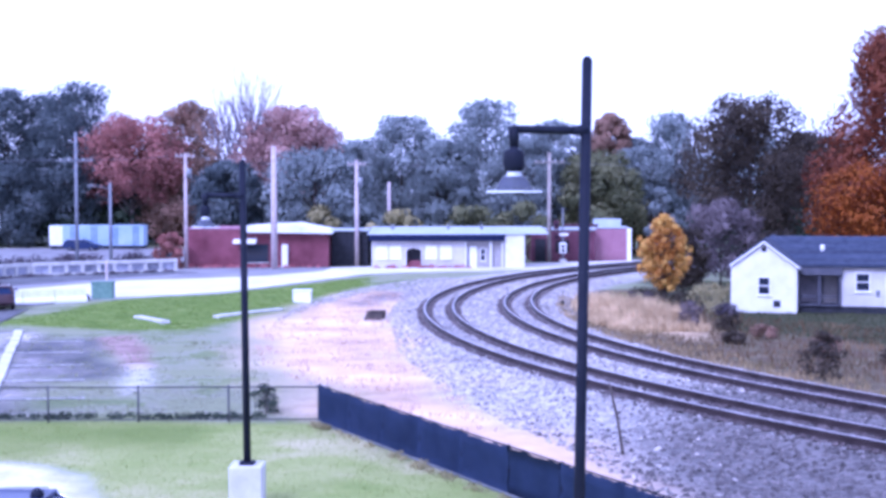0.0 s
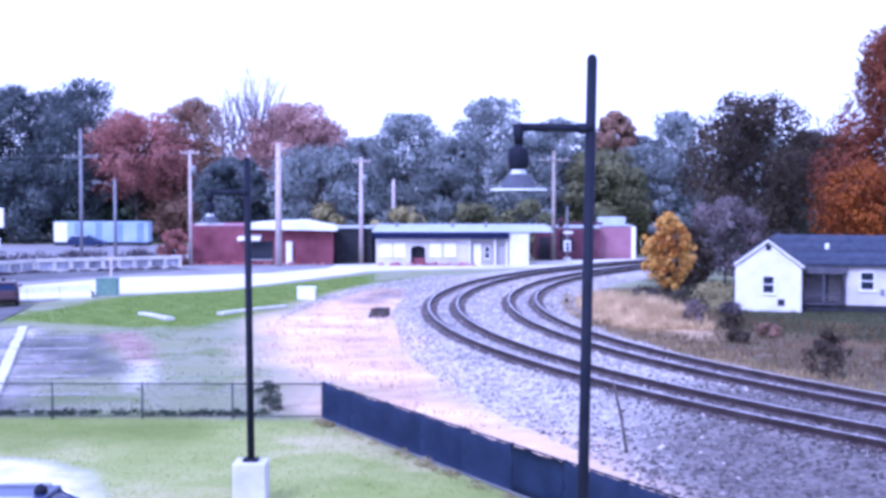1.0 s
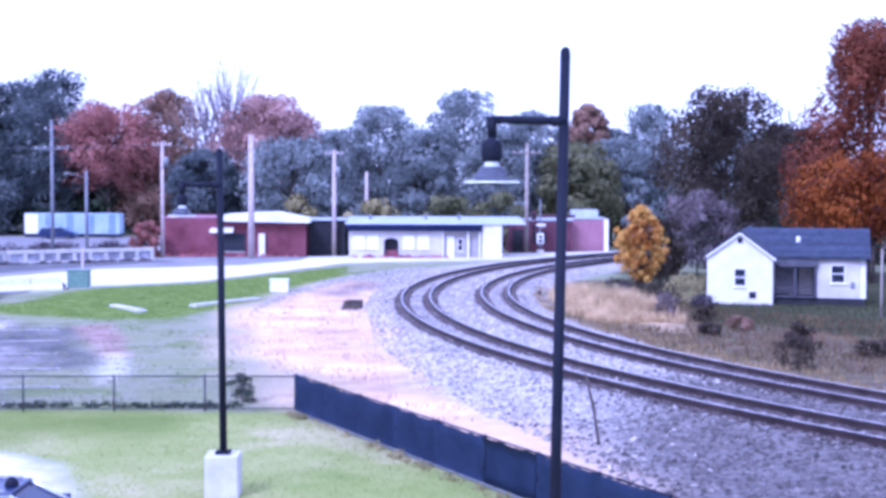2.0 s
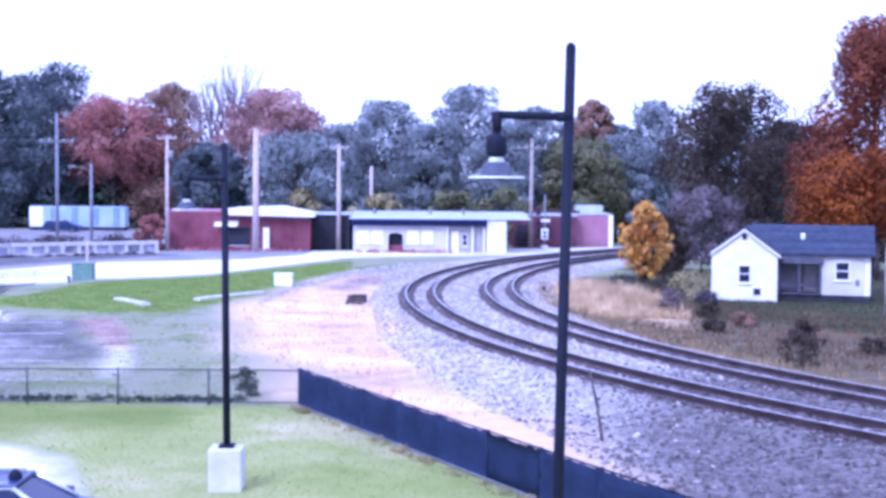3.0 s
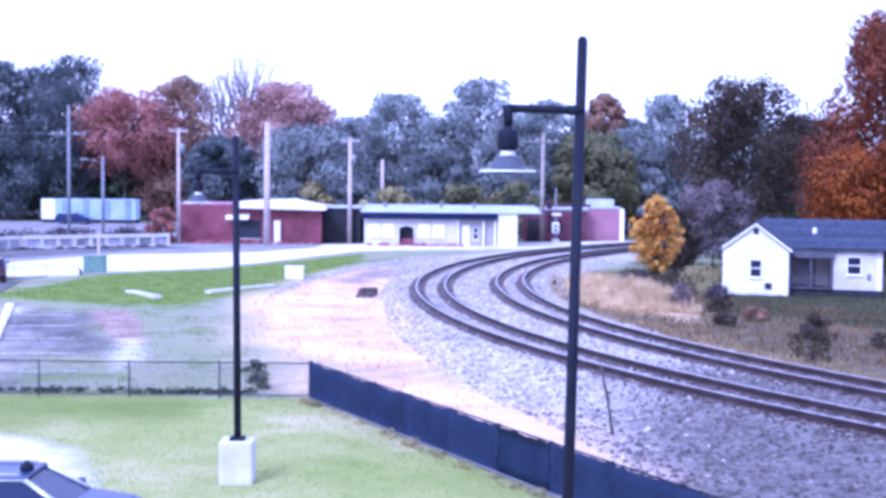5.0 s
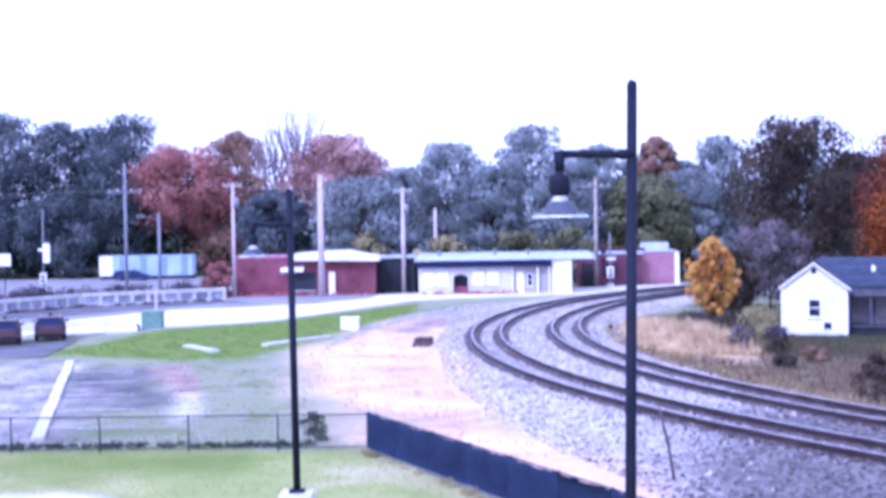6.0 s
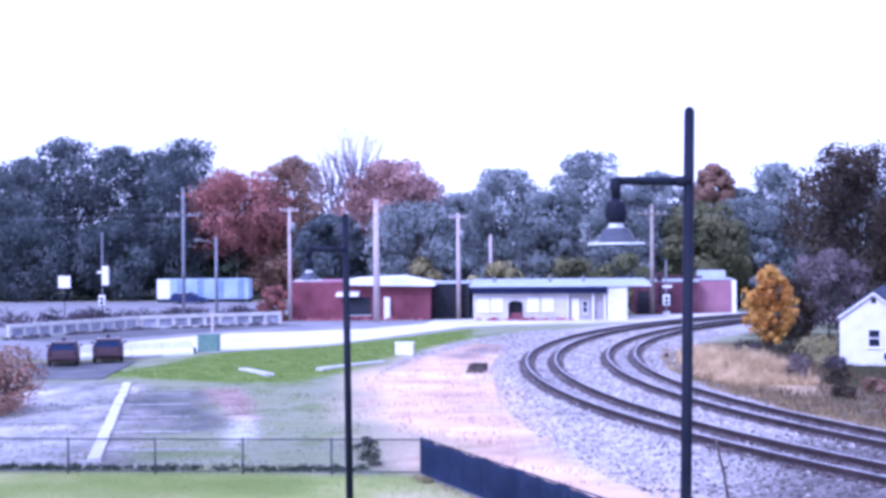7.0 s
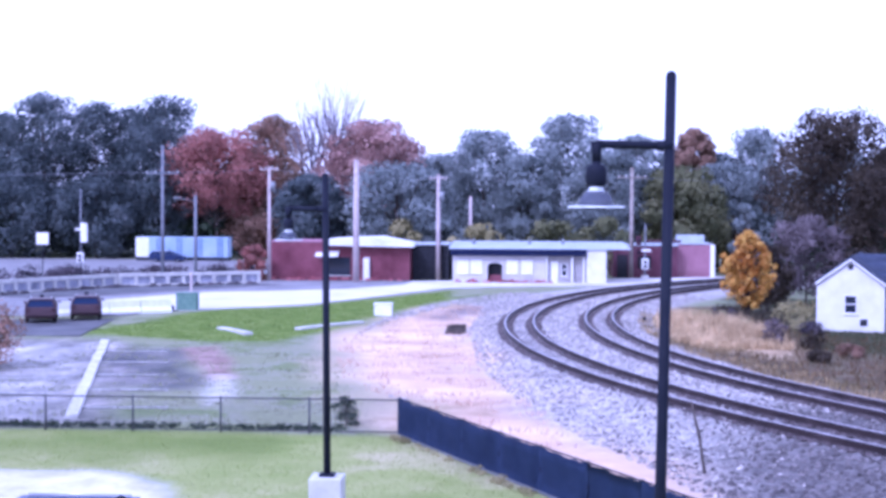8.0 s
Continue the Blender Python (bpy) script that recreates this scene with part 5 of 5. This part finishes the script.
sx = signal(12.2, 139.0, 5.6, "pale signal mast with white box and side arm")
part("side_arm", boxed(0.1, 3.6, -0.1, 0.06, 3.7, 3.98, bevel=0.03), M_maroon, sx, "dark red-brown side arm")
for z in (3.9, 2.7):
    hd = part("signal_head", boxed(-0.95, -0.4, -0.3, 0.0, z - 0.45, z + 0.45, bevel=0.06), M_maroon, sx, "dark red-brown signal head")
    part("hood", tube(bmesh.new(), (-0.67, -0.3, z), (-0.67, -0.55, z), 0.17, 0.17, 12), M_black, hd)
part("bracket", boxed(-0.6, 0.1, -0.08, 0.04, 3.2, 3.34), M_maroon, sx)
sg = signal(-48.3, 146, 9.0, "pale signal mast with white boxes beside the woods")
part("signal_box", boxed(0.05, 0.75, -0.3, 0.1, 3.2, 5.3, bevel=0.05), M_trim, sg)
sgn = thing("white_sign", (-50.4, 140, 0), "square white sign board on a thin post", "sign")
part("board", boxed(-0.65, 0.65, -0.04, 0.04, 3.1, 4.35, bevel=0.02), M_trim, sgn)
part("post", tube(bmesh.new(), (0, 0.08, -0.2), (0, 0.08, 4.2), 0.06, 0.06, 8), M_dark, sgn)


def cable(name, a, b, sag, label, r=0.011):
    bm = bmesh.new()
    pts = [Vector(a).lerp(Vector(b), i / 14) - Vector((0, 0, sag * 4 * (i / 14) * (1 - i / 14))) for i in range(15)]
    rot = (Vector(b) - Vector(a)).to_track_quat("Z", "Y").to_matrix()
    rings = [[bm.verts.new(p + rot @ Vector((r * math.cos(k * math.tau / 5), r * math.sin(k * math.tau / 5), 0))) for k in range(5)] for p in pts]
    for u, w in zip(rings, rings[1:]):
        for k in range(5):
            bm.faces.new((u[k], u[(k + 1) % 5], w[(k + 1) % 5], w[k]))
    return tagged(new(name, mesh_from(bm, name, M_steelpole)), label, "cable", group="overhead cables")


CABLE = "thin overhead cable between the poles"
for dx in (-1.4, 1.4):
    cable("overhead_cable", (-33.6 + dx, 124.9, 10.35), (-95, 118, 10.5), 0.6, CABLE)
cable("overhead_cable", (-33.6, 124.9, 10.4), (-24.4, 129.2, 10.85), 0.25, CABLE)
cable("overhead_cable", (-24.4, 129.2, 10.8), (-8.45, 133.3, 10.2), 0.5, CABLE)
cable("overhead_cable", (-8.45, 133.3, 10.2), (10.85, 139.4, 10.4), 0.6, CABLE)
cable("overhead_cable", (10.85, 139.4, 10.4), (45, 150, 10.5), 0.6, CABLE)

# ---------------------------------------------------------------- along the road and the lot
def kerb_strip(a, b, w, h, material, label, category="kerb", name="kerb_strip"):
    a, b = Vector(a), Vector(b)
    d = b - a
    k = thing(name, (a.x, a.y, 0), label, category, rz=math.degrees(math.atan2(d.y, d.x)))
    n = max(1, round(d.length / 1.8))
    for i in range(n):
        j = random.uniform(-0.03, 0.03)
        part("kerb_stone", boxed(d.length * i / n + 0.015, d.length * (i + 1) / n - 0.015, -w / 2 + j, w / 2 + j, -0.1, h + random.uniform(-0.012, 0.012), bevel=0.015), material, k)
    return k


kerb_strip((-21.8, 69.8), (-15.0, 44.3), 0.42, 0.12, M_conc, "long pale concrete kerb across the lot")
kerb_strip((-17.5, 77.8), (-15.2, 74.6), 0.5, 0.14, M_conc, "short pale concrete kerb in the grass")
kerb_strip((-13.0, 77.8), (-9.9, 82.9), 0.5, 0.14, M_conc, "pale concrete kerb at the grass edge")
for i in range(5):
    y = 46.5 + i * 4.6
    x = -15.4 - (y - 44.3) * 0.267
    slab("trim", [(x + 0.5, y), (x + 3.6, y + 0.25), (x + 3.6, y + 0.4), (x + 0.5, y + 0.17)], 0.0, 0.045, M_oldpaint, "worn white parking stripe", "parking line")
for i in range(3):
    y = 50.0 + i * 4.2
    x = -15.4 - (y - 44.3) * 0.267
    slab("trim", [(x - 5.2, y - 0.3), (x - 0.6, y), (x - 0.6, y + 0.16), (x - 5.2, y - 0.15)], 0.0, 0.045, M_oldpaint, "worn white parking stripe", "parking line")

wall = thing("white_barrier", (-30.6, 85.2, 0), "low white concrete barrier beside the road", "barrier", rz=33)
for i in range(4):
    part("barrier_block", prism_x(bmesh.new(), [(-0.3, -0.05), (-0.3, 0.2), (-0.12, 0.45), (-0.09, 0.92), (0.09, 0.92), (0.12, 0.45), (0.3, 0.2), (0.3, -0.05)], i * 2.1, i * 2.1 + 2.06), M_trim, wall)
cab = thing("utility_cabinet", (-22.9, 91.6, 0), "green metal utility cabinet beside the road", "utility cabinet")
part("body", boxed(-0.7, 0.7, -0.4, 0.4, 0.05, 1.15, bevel=0.04), M_green, cab)
part("lid", boxed(-0.74, 0.74, -0.44, 0.44, 1.15, 1.24, bevel=0.02), M_green, cab)
part("plinth", boxed(-0.78, 0.78, -0.48, 0.48, -0.1, 0.05), M_conc, cab)
part("post", tube(bmesh.new(), (0.1, 0.6, -0.1), (0.1, 0.6, 2.6), 0.08, 0.08, 8), M_polelight, cab)
wb = thing("white_box", (-9.25, 89.3, 0), "white concrete block standing at the gravel edge", "block")
part("body", boxed(-0.58, 0.58, -0.4, 0.4, -0.1, 0.72, bevel=0.05), M_trim, wb)
part("cap", boxed(-0.62, 0.62, -0.44, 0.44, 0.72, 0.8, bevel=0.02), M_trim, wb)
mk = thing("leaning_stake", (4.8, 36.35, 0), "thin leaning wooden stake beside the ballast", "stake")
part("stake", tube(tube(bmesh.new(), (0.05, 0, -0.2), (-0.12, 0.1, 0.95), 0.045, 0.04, 6), (-0.12, 0.1, 0.95), (-0.33, 0.25, 1.9), 0.04, 0.03, 6), M_bark, mk)
jb = thing("track_marker", (7.4, 84.5, 0), "small dark switch box beside the rails", "switch box")
part("body", boxed(-0.12, 0.12, -0.12, 0.12, 0.15, 0.42, bevel=0.03), M_dark, jb)
part("base", boxed(-0.16, 0.16, -0.16, 0.16, 0.0, 0.15), M_conc, jb)
st = thing("yard_post", (24.6, 72.2, 0), "slim grey post in the yard", "post")
part("post", tube(bmesh.new(), (0, 0, -0.2), (0, 0, 3.6), 0.07, 0.06, 8), M_pole, st)
part("cap", tube(bmesh.new(), (0, 0, 3.6), (0, 0, 3.66), 0.09, 0.07, 8), M_pole, st)
heap = thing("timber_heap", (-3.9, 76.2, 0), "heap of old dark timbers on the gravel", "timber")
for i in range(6):
    part("timber", boxed(-0.5 + 0.06 * i, 0.45 + 0.04 * i, -0.5 + i * 0.18, -0.36 + i * 0.18, 0.0, 0.2 + 0.16 * (i % 3), bevel=0.01), M_bark, heap)


# ---------------------------------------------------------------- cars
def car(at, rz, paint, label, suv=True):
    c = thing("car", at, label, "car", group="parked cars", rz=rz)
    L, W = 4.6, 1.82
    roof = 1.5 if suv else 1.42
    low = [(-L / 2, 0.45), (-L / 2 + 0.05, 0.85), (-L / 2 + 0.1, 1.0), (0.9, 1.0), (1.15, 0.98), (L / 2 - 0.25, 0.86), (L / 2, 0.7), (L / 2, 0.35), (L / 2 - 0.4, 0.26), (-L / 2 + 0.4, 0.26)]
    bm = prism(bmesh.new(), low, -W / 2, W / 2)
    bmesh.ops.bevel(bm, geom=bm.edges[:], offset=0.06, segments=2, affect="EDGES")
    body = part("body", bm, paint, c)
    # glasshouse: narrower at the roof
    bm = bmesh.new()
    x0, x1, x2, x3 = -L / 2 + 0.14, -L / 2 + 0.45, 0.35, 1.15
    k = W / 2 - 0.06
    lo = [bm.verts.new(p) for p in ((x0, -k, 0.99), (x3, -k, 0.97), (x3, k, 0.97), (x0, k, 0.99))]
    hi = [bm.verts.new(p) for p in ((x1, -k + 0.2, roof - 0.06), (x2, -k + 0.2, roof - 0.06), (x2, k - 0.2, roof - 0.06), (x1, k - 0.2, roof - 0.06))]
    bm.faces.new(hi)
    for i in range(4):
        j = (i + 1) % 4
        bm.faces.new((lo[i], lo[j], hi[j], hi[i]))
    part("glasshouse", bm, M_carglass, c, "dark tinted windows")
    bm = boxed(x1 - 0.06, x2 + 0.05, -k + 0.16, k - 0.16, roof - 0.07, roof + 0.01, bevel=0.03)
    part("roof", bm, paint, c)
    for s in (-1, 1):
        bm = bmesh.new()
        tube(bm, (x2 + 0.02, s * (k - 0.19), roof - 0.04), (x3, s * (k + 0.005), 0.98), 0.045, 0.045, 6)
        tube(bm, (x1, s * (k - 0.19), roof - 0.04), (x2 + 0.02, s * (k - 0.19), roof - 0.04), 0.04, 0.04, 6)
        tube(bm, (x0, s * (k + 0.005), 0.99), (x1, s * (k - 0.19), roof - 0.04), 0.06, 0.05, 6)
        tube(bm, (-0.6, s * (k + 0.005), 0.99), (-0.6, s * (k - 0.19), roof - 0.04), 0.04, 0.04, 6)
        part("pillar", bm, M_silver if suv else paint, c, "silver window trim" if suv else "")
        part("roof_rack", tube(bmesh.new(), (x1 + 0.1, s * (k - 0.24), roof + 0.05), (x2 - 0.1, s * (k - 0.24), roof + 0.05), 0.022, 0.022, 6), M_silver, c)
        part("door_mirror", boxed(0.85, 1.02, s * (W / 2 + 0.1) - 0.09, s * (W / 2 + 0.1) + 0.09, 1.0, 1.14, bevel=0.03), paint, c)
        part("headlight", boxed(L / 2 - 0.2, L / 2 - 0.02, s * 0.62 - 0.18, s * 0.62 + 0.18, 0.62, 0.76, bevel=0.03), M_opal, c)
        part("tail_light", boxed(-L / 2 - 0.01, -L / 2 + 0.08, s * 0.72 - 0.12, s * 0.72 + 0.12, 0.7, 0.95, bevel=0.02), M_carred, c)
        for x in (-1.42, 1.4):
            w = part("wheel", lathe(bmesh.new(), [(0.2, -0.11), (0.3, -0.11), (0.34, -0.07), (0.34, 0.07), (0.3, 0.11), (0.2, 0.11)], 20), M_tyre, c)
            w.matrix_basis = pose(x, s * (W / 2 - 0.1), 0.34, 90, 0, 0)
            rim = part("rim", lathe(bmesh.new(), [(0.001, -0.1), (0.2, -0.09), (0.21, 0), (0.2, 0.09), (0.001, 0.1)], 16), M_silver, w)
    part("roof_antenna", lathe(bmesh.new(), [(0.12, roof), (0.13, roof + 0.04), (0.1, roof + 0.12), (0.04, roof + 0.17), (0.001, roof + 0.18)], 16, (0.22, 0)), M_black, c, "dark domed roof antenna")
    part("bumper", boxed(L / 2 - 0.06, L / 2 + 0.05, -0.8, 0.8, 0.38, 0.56, bevel=0.03), paint, c)
    return c


car((-7.65, 24.7, 0.0), 0, M_car, "dark blue parked car with silver window trim")
car((-29.4, 81.5, 0.08), 108, M_carred, "dark maroon car parked beside the white barrier", suv=False)
car((-27.4, 83.9, 0.1), 107, M_carred, "dark maroon car parked beside the white barrier", suv=False)
car((-45.8, 173.0, 0.0), 0, M_car, "dark blue car parked before the container", suv=False)
